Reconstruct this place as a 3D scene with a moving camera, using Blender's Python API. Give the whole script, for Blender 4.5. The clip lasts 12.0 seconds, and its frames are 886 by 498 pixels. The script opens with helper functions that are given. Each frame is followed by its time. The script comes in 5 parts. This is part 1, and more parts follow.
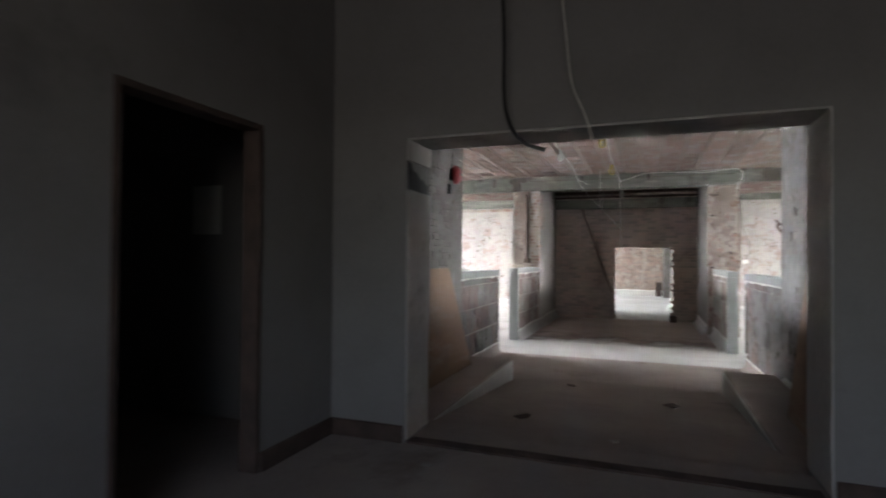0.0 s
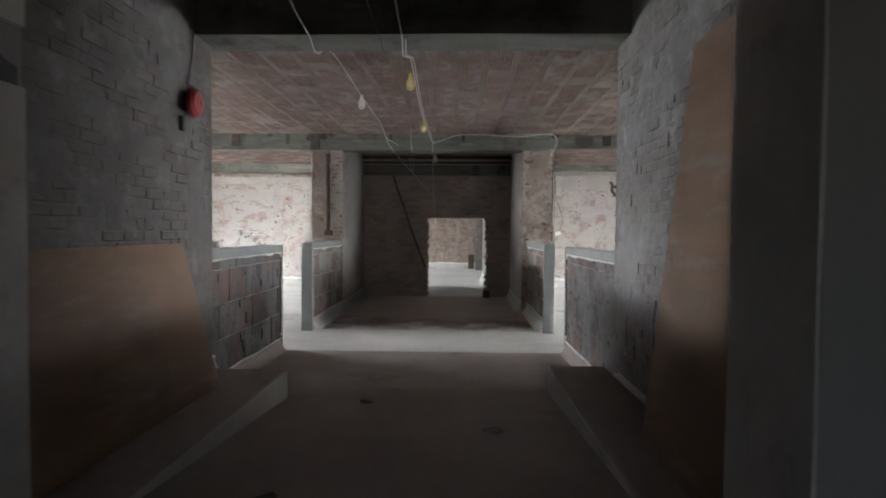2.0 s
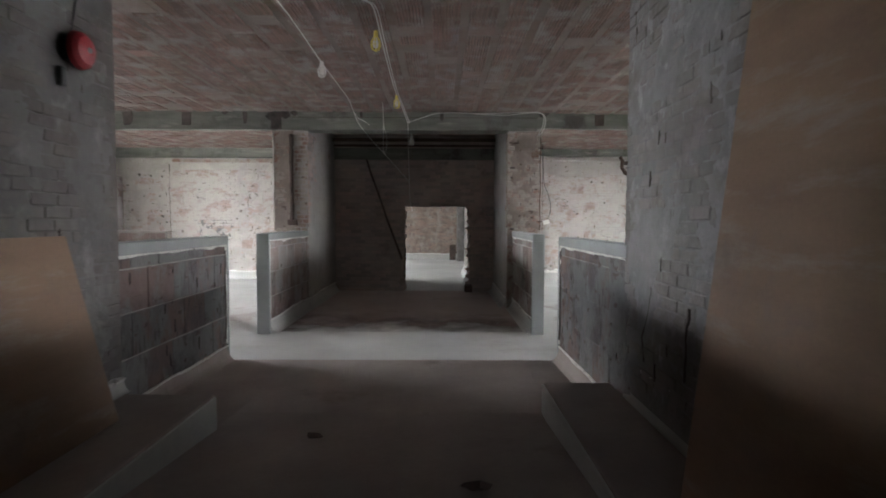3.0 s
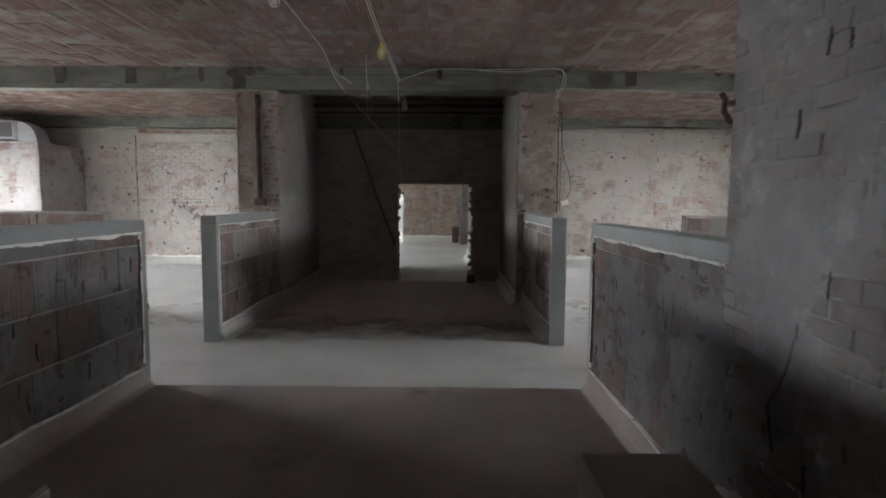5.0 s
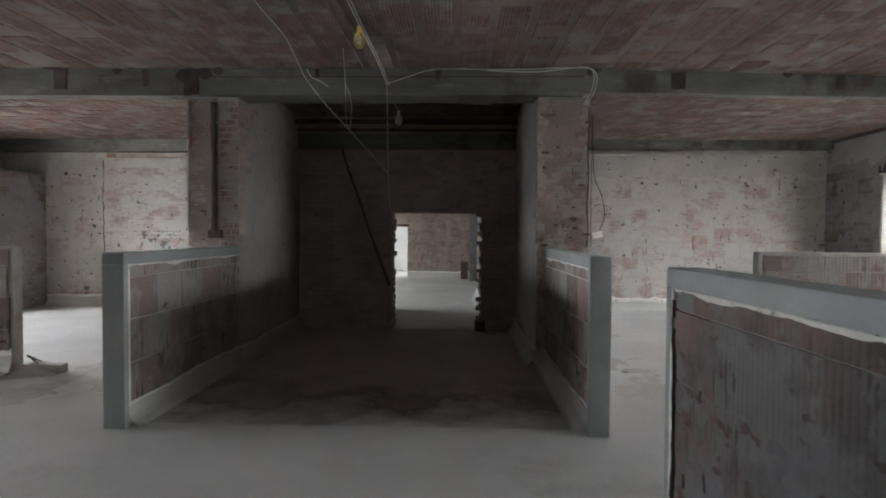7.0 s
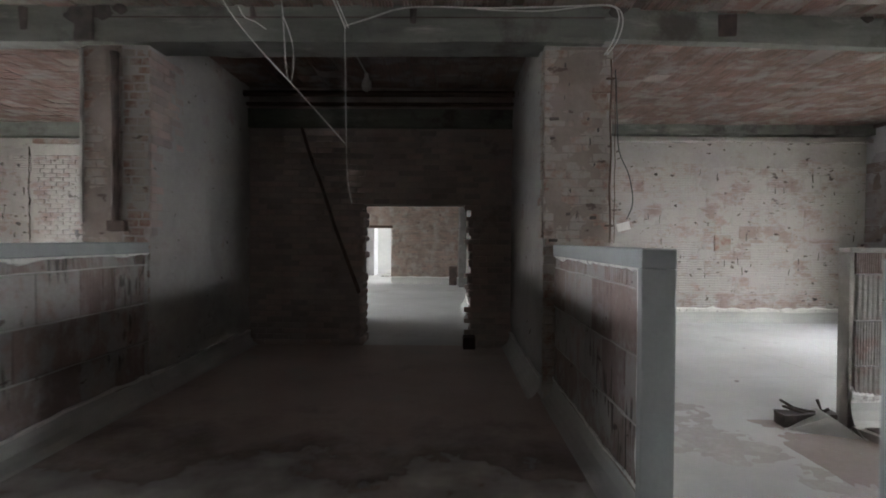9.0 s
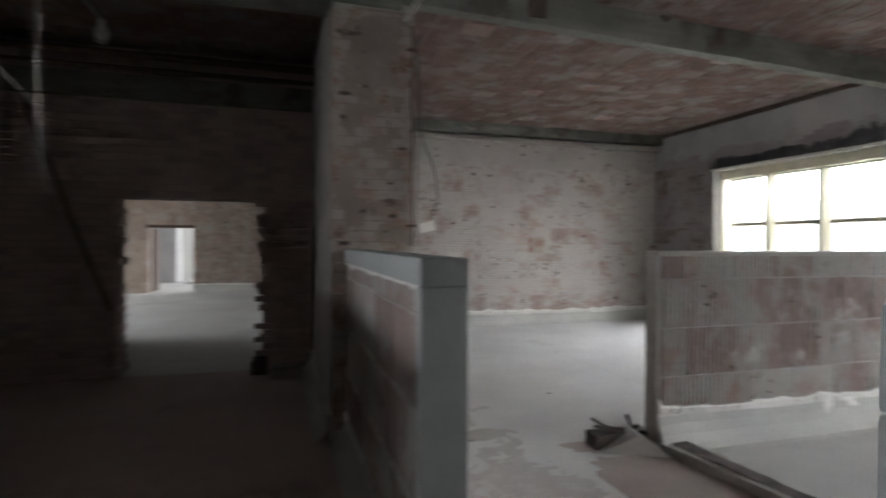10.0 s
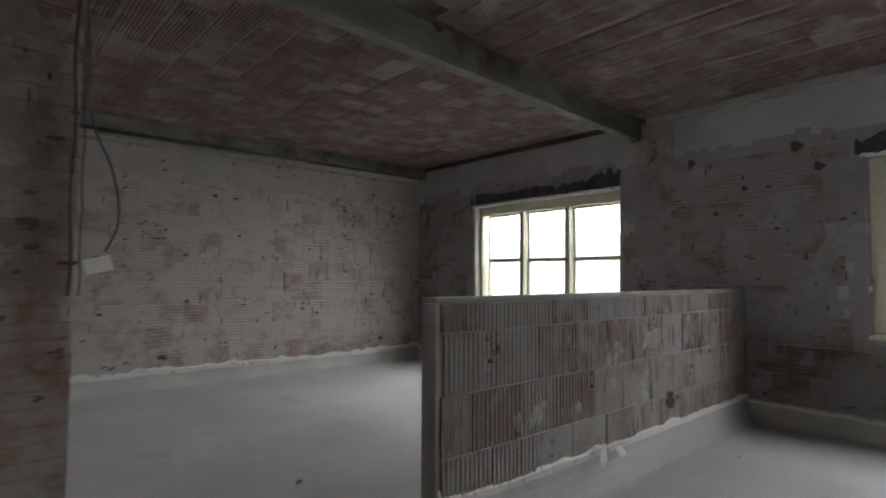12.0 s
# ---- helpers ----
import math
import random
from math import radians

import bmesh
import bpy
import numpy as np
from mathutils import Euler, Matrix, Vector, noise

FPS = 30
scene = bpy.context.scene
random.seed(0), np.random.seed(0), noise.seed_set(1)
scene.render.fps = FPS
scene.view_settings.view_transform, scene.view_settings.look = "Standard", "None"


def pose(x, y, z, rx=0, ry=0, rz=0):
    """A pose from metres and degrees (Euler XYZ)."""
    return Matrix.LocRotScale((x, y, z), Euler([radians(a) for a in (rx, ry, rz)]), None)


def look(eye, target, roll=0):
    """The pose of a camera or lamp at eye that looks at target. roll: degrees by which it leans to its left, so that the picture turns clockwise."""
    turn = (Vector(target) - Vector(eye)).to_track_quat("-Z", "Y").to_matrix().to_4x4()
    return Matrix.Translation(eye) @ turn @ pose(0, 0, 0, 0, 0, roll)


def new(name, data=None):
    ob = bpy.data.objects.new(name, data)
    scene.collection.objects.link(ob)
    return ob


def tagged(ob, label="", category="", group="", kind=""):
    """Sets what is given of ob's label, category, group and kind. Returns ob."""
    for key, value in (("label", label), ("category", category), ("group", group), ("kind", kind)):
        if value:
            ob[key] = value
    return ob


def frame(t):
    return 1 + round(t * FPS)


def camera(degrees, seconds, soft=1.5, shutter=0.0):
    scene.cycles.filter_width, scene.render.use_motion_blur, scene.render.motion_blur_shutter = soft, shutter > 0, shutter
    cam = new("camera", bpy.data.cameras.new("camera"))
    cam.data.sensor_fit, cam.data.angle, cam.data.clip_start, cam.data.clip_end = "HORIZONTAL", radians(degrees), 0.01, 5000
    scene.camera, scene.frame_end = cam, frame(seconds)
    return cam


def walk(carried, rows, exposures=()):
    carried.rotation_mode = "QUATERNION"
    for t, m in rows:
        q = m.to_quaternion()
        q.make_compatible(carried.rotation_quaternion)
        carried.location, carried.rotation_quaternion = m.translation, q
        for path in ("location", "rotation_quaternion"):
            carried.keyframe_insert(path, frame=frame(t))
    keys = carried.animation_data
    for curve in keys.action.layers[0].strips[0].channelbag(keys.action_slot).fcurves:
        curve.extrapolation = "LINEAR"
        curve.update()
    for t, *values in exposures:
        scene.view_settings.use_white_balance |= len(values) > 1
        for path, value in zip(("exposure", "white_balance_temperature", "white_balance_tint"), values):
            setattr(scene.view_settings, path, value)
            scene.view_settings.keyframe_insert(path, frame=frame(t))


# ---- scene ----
# Camera and walk
cam = camera(78.5, 12.0, soft=1.8, shutter=0.5)
PATH = [
    (0, (0.310, -0.090, 1.576), (-0.435, 1.895, 1.609), 0.5),
    (0.5, (0.317, 0.376, 1.572), (-0.145, 2.445, 1.596), 0.3),
    (1, (0.295, 0.868, 1.543), (0.034, 2.971, 1.545), 0.5),
    (1.5, (0.279, 1.300, 1.544), (0.149, 3.415, 1.512), 0.5),
    (2, (0.280, 1.815, 1.556), (0.218, 3.933, 1.489), 0.4),
    (2.5, (0.299, 2.273, 1.555), (0.265, 4.391, 1.466), 0.3),
    (3, (0.348, 2.807, 1.544), (0.354, 4.925, 1.437), 0.2),
    (3.5, (0.406, 3.233, 1.526), (0.419, 5.348, 1.390), 0.2),
    (5.5, (0.502, 4.786, 1.573), (0.479, 6.897, 1.385), 0.4),
    (6, (0.548, 5.194, 1.601), (0.516, 7.309, 1.452), 0.3),
    (6.5, (0.535, 5.568, 1.541), (0.487, 7.685, 1.444), 0.3),
    (7, (0.591, 6.043, 1.535), (0.531, 8.162, 1.478), 0.4),
    (7.5, (0.579, 6.408, 1.492), (0.505, 8.526, 1.452), 0.3),
    (9.5, (0.799, 8.032, 1.407), (0.844, 10.152, 1.376), 0.5),
    (10, (1.155, 8.464, 1.426), (1.763, 10.495, 1.402), 0.3),
    (10.5, (1.212, 8.720, 1.401), (2.162, 10.614, 1.383), 0.6),
    (11, (1.323, 8.993, 1.437), (2.436, 10.797, 1.420), 0.7),
    (11.5, (1.555, 9.216, 1.495), (2.810, 10.924, 1.513), 0.3),
    (12, (1.730, 9.380, 1.501), (3.124, 10.974, 1.604), 0.3),
]
EXPOSURES = [(0.0, 2.85), (0.5, 2.4), (1.0, 2.15), (1.5, 2.1), (2.0, 2.05), (2.5, 1.9), (3.7, 1.5), (5.5, 1.17), (7.5, 1.03), (9.5, 1.13), (10.0, 0.74), (10.5, 0.15), (11.2, -0.02), (11.6, -0.08), (12.0, -0.18)]
walk(cam, [(t, look(eye, target, roll)) for t, eye, target, roll in PATH], EXPOSURES)

# World: a dull overcast sky
world = bpy.data.worlds.new("overcast_sky")
scene.world = world
world.use_nodes = True
wn = world.node_tree.nodes
sky = wn.new("ShaderNodeTexSky")
sky.sky_type = "NISHITA"
sky.sun_disc = False
sky.sun_elevation = radians(40)
sky.sun_rotation = radians(70)
sky.dust_density = 4.0
wn["Background"].inputs["Strength"].default_value = 0.12
world.node_tree.links.new(sky.outputs["Color"], wn["Background"].inputs["Color"])

sun_data = bpy.data.lights.new("sun", "SUN")
sun_data.energy, sun_data.angle, sun_data.color = 0.6, radians(15), (1.0, 0.97, 0.93)
sun_lamp = new("sun", sun_data)
sun_lamp.matrix_world = look((30, 8, 30), (0, 10, 0))


def sky_light(place, target, width, height, watts, color=(0.95, 0.98, 1.04)):
    """Light of the open sky falling in through a window from above."""
    data = bpy.data.lights.new("sky_light", "AREA")
    data.shape, data.size, data.size_y, data.energy, data.color = "RECTANGLE", width, height, watts, color
    ob = new("sky_light", data)
    ob.matrix_world = look(place, target)
    return ob


sky_light((8.95, 14.41, 3.15), (7.0, 14.41, 2.2), 3.4, 2.2, 760)
sky_light((8.95, 9.25, 3.15), (7.0, 9.25, 2.2), 3.4, 2.2, 720)
sky_light((-11.45, 13.1, 3.15), (-9.5, 13.1, 2.2), 3.2, 2.2, 2150)
sky_light((-11.45, 9.25, 3.15), (-9.5, 9.25, 2.2), 3.4, 2.2, 750)
sky_light((-7.0, 18.6, 3.2), (-4.0, 18.6, 0.4), 2.2, 2.0, 300)
sky_light((-7.0, 22.8, 3.2), (-4.0, 22.8, 0.4), 2.2, 2.0, 140)
sky_light((3.4, 28.0, 3.2), (1.5, 28.0, 1.4), 2.2, 1.8, 380)
# Unseen source behind the start, added to brighten the entry walls.
sky_light((0.5, -3.9, 2.2), (0.5, 0.0, 2.1), 3.0, 1.3, 4.3, (1.0, 0.93, 0.88))


# Materials
def nodes_of(m):
    m.use_nodes = True
    return m.node_tree.nodes, m.node_tree.links, m.node_tree.nodes["Principled BSDF"]


def noise_at(nt, links, vec, scale, detail=6.0, rough=0.6, stretch=None):
    n = nt.new("ShaderNodeTexNoise")
    n.inputs["Scale"].default_value, n.inputs["Detail"].default_value = scale, detail
    n.inputs["Roughness"].default_value = rough
    if stretch:
        mp = nt.new("ShaderNodeMapping")
        mp.inputs["Scale"].default_value = stretch
        links.new(vec, mp.inputs["Vector"])
        vec = mp.outputs["Vector"]
    links.new(vec, n.inputs["Vector"])
    return n.outputs["Fac"]


def ramp_of(nt, links, fac, stops):
    r = nt.new("ShaderNodeValToRGB")
    el = r.color_ramp.elements
    while len(el) < len(stops):
        el.new(0.5)
    for e, (p, c) in zip(el, stops):
        e.position, e.color = p, (*c, 1) if len(c) == 3 else c
    links.new(fac, r.inputs["Fac"])
    return r.outputs["Color"]


def mixed(nt, links, fac, a, b, blend="MIX"):
    m = nt.new("ShaderNodeMix")
    m.data_type, m.blend_type = "RGBA", blend
    for sock, v in ((m.inputs[0], fac), (m.inputs[6], a), (m.inputs[7], b)):
        if isinstance(v, bpy.types.NodeSocket):
            links.new(v, sock)
        elif isinstance(v, (int, float)):
            sock.default_value = v
        else:
            sock.default_value = (*v, 1)
    return m.outputs[2]


def grey(v):
    return (v, v, v)


def bumped(nt, links, bsdf, height, strength, distance):
    b = nt.new("ShaderNodeBump")
    b.inputs["Strength"].default_value, b.inputs["Distance"].default_value = strength, distance
    links.new(height, b.inputs["Height"])
    links.new(b.outputs["Normal"], bsdf.inputs["Normal"])


def surface(name, dark, light, rough=0.9, scale=2.0, fine=40.0, bump=0.4, stain=None, stain_at=0.62, stain_scale=1.1,
            smear=None, smear_at=0.5, smear_scale=2.2, island=0.0, stretch=None, bump_distance=0.004, grain_depth=0.14, pocks=0.0, streaks=None, streak_at=0.325, patch=0.0):
    """A mineral surface: two tones at two scales, with optional stains, mortar smears and piece to piece change."""
    m = bpy.data.materials.new(name)
    nt, links, bsdf = nodes_of(m)
    geo = nt.new("ShaderNodeNewGeometry")
    pos = geo.outputs["Position"]
    broad = noise_at(nt, links, pos, scale, 5.0, 0.6, stretch)
    grain = noise_at(nt, links, pos, fine, 4.0, 0.7)
    col = mixed(nt, links, ramp_of(nt, links, broad, [(0.3, grey(0)), (0.7, grey(1))]), dark, light)
    if island:
        info = nt.new("ShaderNodeObjectInfo")
        add = nt.new("ShaderNodeMath")
        add.operation = "ADD"
        links.new(info.outputs["Random"], add.inputs[0])
        links.new(geo.outputs["Random Per Island"], add.inputs[1])
        half = nt.new("ShaderNodeMath")
        half.operation = "FRACT"
        links.new(add.outputs[0], half.inputs[0])
        tone = ramp_of(nt, links, half.outputs[0], [(0.0, grey(1 - island)), (0.5, (1.0, 0.97, 0.95)), (1.0, (1 + island * 0.6, 1.0, 0.97))])
        col = mixed(nt, links, 1.0, col, tone, "MULTIPLY")
    if smear:
        sm = noise_at(nt, links, pos, smear_scale, 9.0, 0.68, stretch)
        if patch:
            shift = nt.new("ShaderNodeMath")
            shift.operation = "MULTIPLY_ADD"
            links.new(half.outputs[0], shift.inputs[0])
            shift.inputs[1].default_value = patch
            links.new(sm, shift.inputs[2])
            sm, smear_at = shift.outputs[0], smear_at + patch / 2
        mask = ramp_of(nt, links, sm, [(smear_at - 0.06, grey(0)), (smear_at + 0.07, grey(1))])
        col = mixed(nt, links, mask, col, smear)
    if stain:
        st = noise_at(nt, links, pos, stain_scale, 8.0, 0.65)
        mask = ramp_of(nt, links, st, [(stain_at, grey(0)), (stain_at + 0.12, grey(0.8))])
        col = mixed(nt, links, mask, col, stain)
    if pocks:
        pk = noise_at(nt, links, pos, 7.0, 3.0, 0.5, (1.0, 1.0, 1.7))
        col = mixed(nt, links, ramp_of(nt, links, pk, [(pocks, grey(0)), (pocks + 0.03, grey(0.85))]), col, (0.09, 0.06, 0.05))
    if streaks:
        sk = noise_at(nt, links, pos, 26.0, 2.0, 0.5, streaks)
        where = noise_at(nt, links, pos, 2.1, 3.0, 0.5)
        both = nt.new("ShaderNodeMath")
        both.operation = "MULTIPLY"
        links.new(sk, both.inputs[0])
        links.new(where, both.inputs[1])
        col = mixed(nt, links, ramp_of(nt, links, both.outputs[0], [(streak_at, grey(0)), (streak_at + 0.04, grey(0.8))]), col, (0.075, 0.06, 0.054))
    mul = mixed(nt, links, 1.0, col, ramp_of(nt, links, grain, [(0.25, grey(1 - grain_depth)), (0.7, grey(1.0))]), "MULTIPLY")
    links.new(mul, bsdf.inputs["Base Color"])
    bsdf.inputs["Roughness"].default_value = rough
    mid = noise_at(nt, links, pos, fine * 0.35, 7.0, 0.65)
    bumped(nt, links, bsdf, mid, bump, bump_distance)
    return m


def plain(name, color, rough=0.5, metal=0.0, wear=0.25):
    m = bpy.data.materials.new(name)
    nt, links, bsdf = nodes_of(m)
    geo = nt.new("ShaderNodeNewGeometry")
    n = noise_at(nt, links, geo.outputs["Position"], 60.0, 4.0)
    links.new(mixed(nt, links, ramp_of(nt, links, n, [(0.3, grey(1 - wear)), (0.65, grey(1))]), (0, 0, 0), color), bsdf.inputs["Base Color"])
    bsdf.inputs["Roughness"].default_value, bsdf.inputs["Metallic"].default_value = rough, metal
    return m


SCREED = surface("cement_screed", (0.42, 0.42, 0.405), (0.55, 0.55, 0.53), 0.62, 0.7, 30, 0.12, (0.33, 0.31, 0.285), 0.58, 0.6, bump_distance=0.0015, grain_depth=0.06)
DIRT = surface("brown_floor_dirt", (0.39, 0.36, 0.335), (0.46, 0.435, 0.41), 0.85, 1.6, 30, 0.3, (0.33, 0.28, 0.25), 0.58, 1.4, smear=(0.48, 0.465, 0.445), smear_at=0.56, smear_scale=5.0)
COVE = surface("cement_cove", (0.42, 0.42, 0.40), (0.52, 0.52, 0.49), 0.85, 1.6, 30, 0.3, (0.35, 0.32, 0.29), 0.64, 2.0, grain_depth=0.08)
LIP = surface("rough_white_mortar", (0.66, 0.65, 0.61), (0.8, 0.79, 0.75), 0.95, 5, 30, 0.9, (0.2, 0.18, 0.16), 0.56, 13.0, bump_distance=0.012)
RAMP = surface("dirty_shaded_concrete", (0.29, 0.245, 0.222), (0.4, 0.345, 0.315), 0.88, 1.1, 25, 0.4, (0.18, 0.145, 0.125), 0.6, 0.9, grain_depth=0.1)
DUST = surface("brown_dusty_screed", (0.46, 0.37, 0.335), (0.56, 0.465, 0.425), 0.8, 0.9, 28, 0.2, (0.37, 0.305, 0.275), 0.55, 0.8, smear=(0.45, 0.42, 0.395), smear_at=0.62, smear_scale=1.4, grain_depth=0.08)
CEMENT = surface("smooth_cement_render", (0.262, 0.276, 0.272), (0.335, 0.35, 0.343), 0.8, 2.0, 45, 0.25, (0.24, 0.255, 0.25), 0.6, 2.0, grain_depth=0.08)
MORTAR = surface("grey_mortar", (0.27, 0.25, 0.23), (0.42, 0.4, 0.37), 0.95, 3.0, 25, 0.9, (0.17, 0.13, 0.11), 0.6, 2.5)
PALE_MORTAR = surface("pale_mortar", (0.37, 0.34, 0.31), (0.5, 0.48, 0.44), 0.95, 2.2, 25, 0.9, (0.28, 0.2, 0.17), 0.62, 2.0, pocks=0.66)
CLAY = surface("clay_block", (0.235, 0.178, 0.162), (0.3, 0.23, 0.21), 0.92, 3.5, 35, 0.8, (0.16, 0.125, 0.113), 0.6, 5.0, smear=(0.315, 0.297, 0.275), smear_at=0.48, smear_scale=5.0, stretch=(1.0, 1.0, 0.7), island=0.16, patch=0.22, pocks=0.68, streaks=(1.0, 1.0, 0.12), streak_at=0.345, bump_distance=0.012)
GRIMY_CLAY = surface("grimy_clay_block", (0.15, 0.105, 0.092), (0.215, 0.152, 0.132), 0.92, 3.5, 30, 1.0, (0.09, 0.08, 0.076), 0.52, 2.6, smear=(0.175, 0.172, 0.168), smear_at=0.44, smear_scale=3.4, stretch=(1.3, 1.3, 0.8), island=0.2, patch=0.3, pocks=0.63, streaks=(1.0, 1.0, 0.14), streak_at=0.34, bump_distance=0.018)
PALE_CLAY = surface("plaster_smeared_clay_block", (0.335, 0.255, 0.222), (0.42, 0.335, 0.298), 0.92, 4.0, 35, 0.9, (0.27, 0.185, 0.155), 0.62, 6.0,
                    smear=(0.46, 0.43, 0.4), smear_at=0.44, smear_scale=3.6, island=0.12, patch=0.15, stretch=(0.8, 0.8, 1.4), pocks=0.67, streaks=(0.4, 0.4, 1.2), streak_at=0.385, bump_distance=0.009)
CEIL_CLAY = surface("ceiling_clay_tile", (0.21, 0.143, 0.125), (0.29, 0.205, 0.18), 0.92, 2.5, 35, 0.5, (0.13, 0.09, 0.075), 0.64, 3.0,
                    smear=(0.33, 0.3, 0.27), smear_at=0.54, smear_scale=2.6, island=0.28)
CEIL_MORTAR = surface("ceiling_mortar", (0.21, 0.17, 0.15), (0.3, 0.25, 0.22), 0.95, 2.0, 25, 0.8, (0.23, 0.155, 0.13), 0.5, 2.5)
BRICK = surface("old_brick", (0.25, 0.155, 0.125), (0.34, 0.225, 0.185), 0.92, 4.0, 40, 0.7, (0.15, 0.1, 0.085), 0.6, 5.0,
                smear=(0.37, 0.33, 0.29), smear_at=0.45, smear_scale=4.0, island=0.2, pocks=0.68)
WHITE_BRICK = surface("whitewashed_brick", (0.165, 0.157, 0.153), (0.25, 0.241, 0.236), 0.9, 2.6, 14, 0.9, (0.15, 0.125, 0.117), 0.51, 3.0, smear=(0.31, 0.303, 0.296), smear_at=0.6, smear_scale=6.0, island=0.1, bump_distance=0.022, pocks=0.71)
# Darker copies of the whitewash: the left passage wall's shade, put into colour.
SHADED_BRICK = surface("shaded_whitewashed_brick", (0.125, 0.116, 0.11), (0.185, 0.173, 0.165), 0.9, 2.6, 14, 0.9, (0.11, 0.092, 0.083), 0.51, 3.0, smear=(0.225, 0.212, 0.204), smear_at=0.6, smear_scale=6.0, island=0.08, bump_distance=0.018)
SHADED_COAT = surface("shaded_limewash", (0.12, 0.113, 0.108), (0.19, 0.18, 0.173), 0.9, 1.7, 12, 1.0, (0.115, 0.095, 0.086), 0.56, 2.2, smear=(0.24, 0.228, 0.22), smear_at=0.6, smear_scale=4.5, bump_distance=0.018)
# Darker than the back wall blocks: the east wall's shade is in this tone.
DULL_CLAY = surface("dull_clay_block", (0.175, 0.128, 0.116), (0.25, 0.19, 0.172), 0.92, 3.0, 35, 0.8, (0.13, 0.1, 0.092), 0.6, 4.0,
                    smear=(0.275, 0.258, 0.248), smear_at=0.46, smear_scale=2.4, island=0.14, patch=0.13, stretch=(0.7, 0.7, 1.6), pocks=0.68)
PALE_COAT = surface("remains_of_pale_plaster", (0.37, 0.344, 0.318), (0.46, 0.432, 0.402), 0.92, 2.0, 22, 0.9, (0.36, 0.29, 0.255), 0.58, 3.2, pocks=0.66, bump_distance=0.008)
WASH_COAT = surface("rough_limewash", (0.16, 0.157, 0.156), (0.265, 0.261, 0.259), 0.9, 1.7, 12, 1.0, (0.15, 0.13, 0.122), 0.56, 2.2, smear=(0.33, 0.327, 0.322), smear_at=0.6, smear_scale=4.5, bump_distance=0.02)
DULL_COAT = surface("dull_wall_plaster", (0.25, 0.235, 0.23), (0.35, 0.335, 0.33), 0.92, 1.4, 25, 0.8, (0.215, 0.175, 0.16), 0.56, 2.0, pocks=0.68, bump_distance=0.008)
PIER_COAT = surface("brown_pier_plaster", (0.225, 0.182, 0.158), (0.325, 0.275, 0.242), 0.92, 2.4, 25, 0.9, (0.22, 0.15, 0.125), 0.56, 3.0, pocks=0.66, bump_distance=0.009)
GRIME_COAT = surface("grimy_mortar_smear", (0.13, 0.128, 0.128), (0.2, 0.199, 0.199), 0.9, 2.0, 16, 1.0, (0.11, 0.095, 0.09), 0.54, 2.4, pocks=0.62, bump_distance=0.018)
REVEAL = surface("pale_lit_reveal_plaster", (0.46, 0.44, 0.42), (0.56, 0.535, 0.51), 0.9, 2.0, 25, 0.5, (0.3, 0.26, 0.235), 0.58, 2.5)
DARK_BRICK = surface("dusty_dark_brick", (0.37, 0.305, 0.28), (0.47, 0.41, 0.38), 0.92, 1.6, 35, 0.7, (0.2, 0.155, 0.138), 0.58, 1.5, island=0.24)
BROWN_BRICK = surface("dusty_brown_brick", (0.26, 0.205, 0.175), (0.37, 0.305, 0.262), 0.92, 2.5, 30, 0.8, (0.19, 0.14, 0.115), 0.56, 2.0, smear=(0.38, 0.345, 0.305), smear_at=0.55, smear_scale=3.0, island=0.22, pocks=0.66)
CONCRETE = surface("raw_concrete_beam", (0.115, 0.117, 0.102), (0.22, 0.222, 0.195), 0.9, 2.2, 30, 0.8, (0.075, 0.062, 0.052), 0.53, 1.9, smear=(0.3, 0.29, 0.26), smear_at=0.64, smear_scale=2.5, stretch=(0.5, 1.0, 2.6))
PLASTER = surface("grey_plaster", (0.33, 0.325, 0.32), (0.43, 0.425, 0.42), 0.9, 1.2, 30, 0.4, (0.26, 0.24, 0.225), 0.6, 1.0, grain_depth=0.1)
CORE_PLASTER = surface("patchy_passage_plaster", (0.335, 0.312, 0.292), (0.45, 0.425, 0.4), 0.9, 1.6, 18, 0.8, (0.27, 0.18, 0.148), 0.57, 1.6, bump_distance=0.01, pocks=0.69)
PAINTED = surface("dull_painted_plaster", (0.228, 0.218, 0.214), (0.292, 0.28, 0.275), 0.75, 1.0, 30, 0.25, (0.17, 0.165, 0.165), 0.6, 1.2, grain_depth=0.08)
PLY = surface("plywood_board", (0.19, 0.112, 0.068), (0.285, 0.178, 0.108), 0.7, 1.6, 60, 0.2, (0.2, 0.135, 0.1), 0.56, 1.8, smear=(0.3, 0.25, 0.2), smear_at=0.6, smear_scale=1.7, stretch=(1.0, 0.4, 2.0), bump_distance=0.001)
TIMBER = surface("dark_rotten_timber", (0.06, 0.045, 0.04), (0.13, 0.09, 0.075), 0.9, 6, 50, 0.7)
TAR = surface("tarred_kerb", (0.045, 0.037, 0.034), (0.12, 0.097, 0.086), 0.85, 7, 45, 0.9, (0.2, 0.165, 0.145), 0.62, 6.0)
SOOT = surface("black_bitumen_strip", (0.05, 0.05, 0.055), (0.12, 0.12, 0.125), 0.9, 6, 40, 0.9)
FRAME = plain("cream_window_paint", (0.62, 0.59, 0.45), 0.5)
RED = plain("red_enamel", (0.3, 0.022, 0.026), 0.4)
BLACK = plain("black_plastic", (0.03, 0.03, 0.032), 0.5)
CABLE = plain("white_cable_sheath", (0.68, 0.66, 0.61), 0.5)
YELLOW = plain("yellow_cage_plastic", (0.75, 0.6, 0.12), 0.45)
STEEL = plain("galvanised_sheet", (0.24, 0.25, 0.255), 0.6, 0.3)
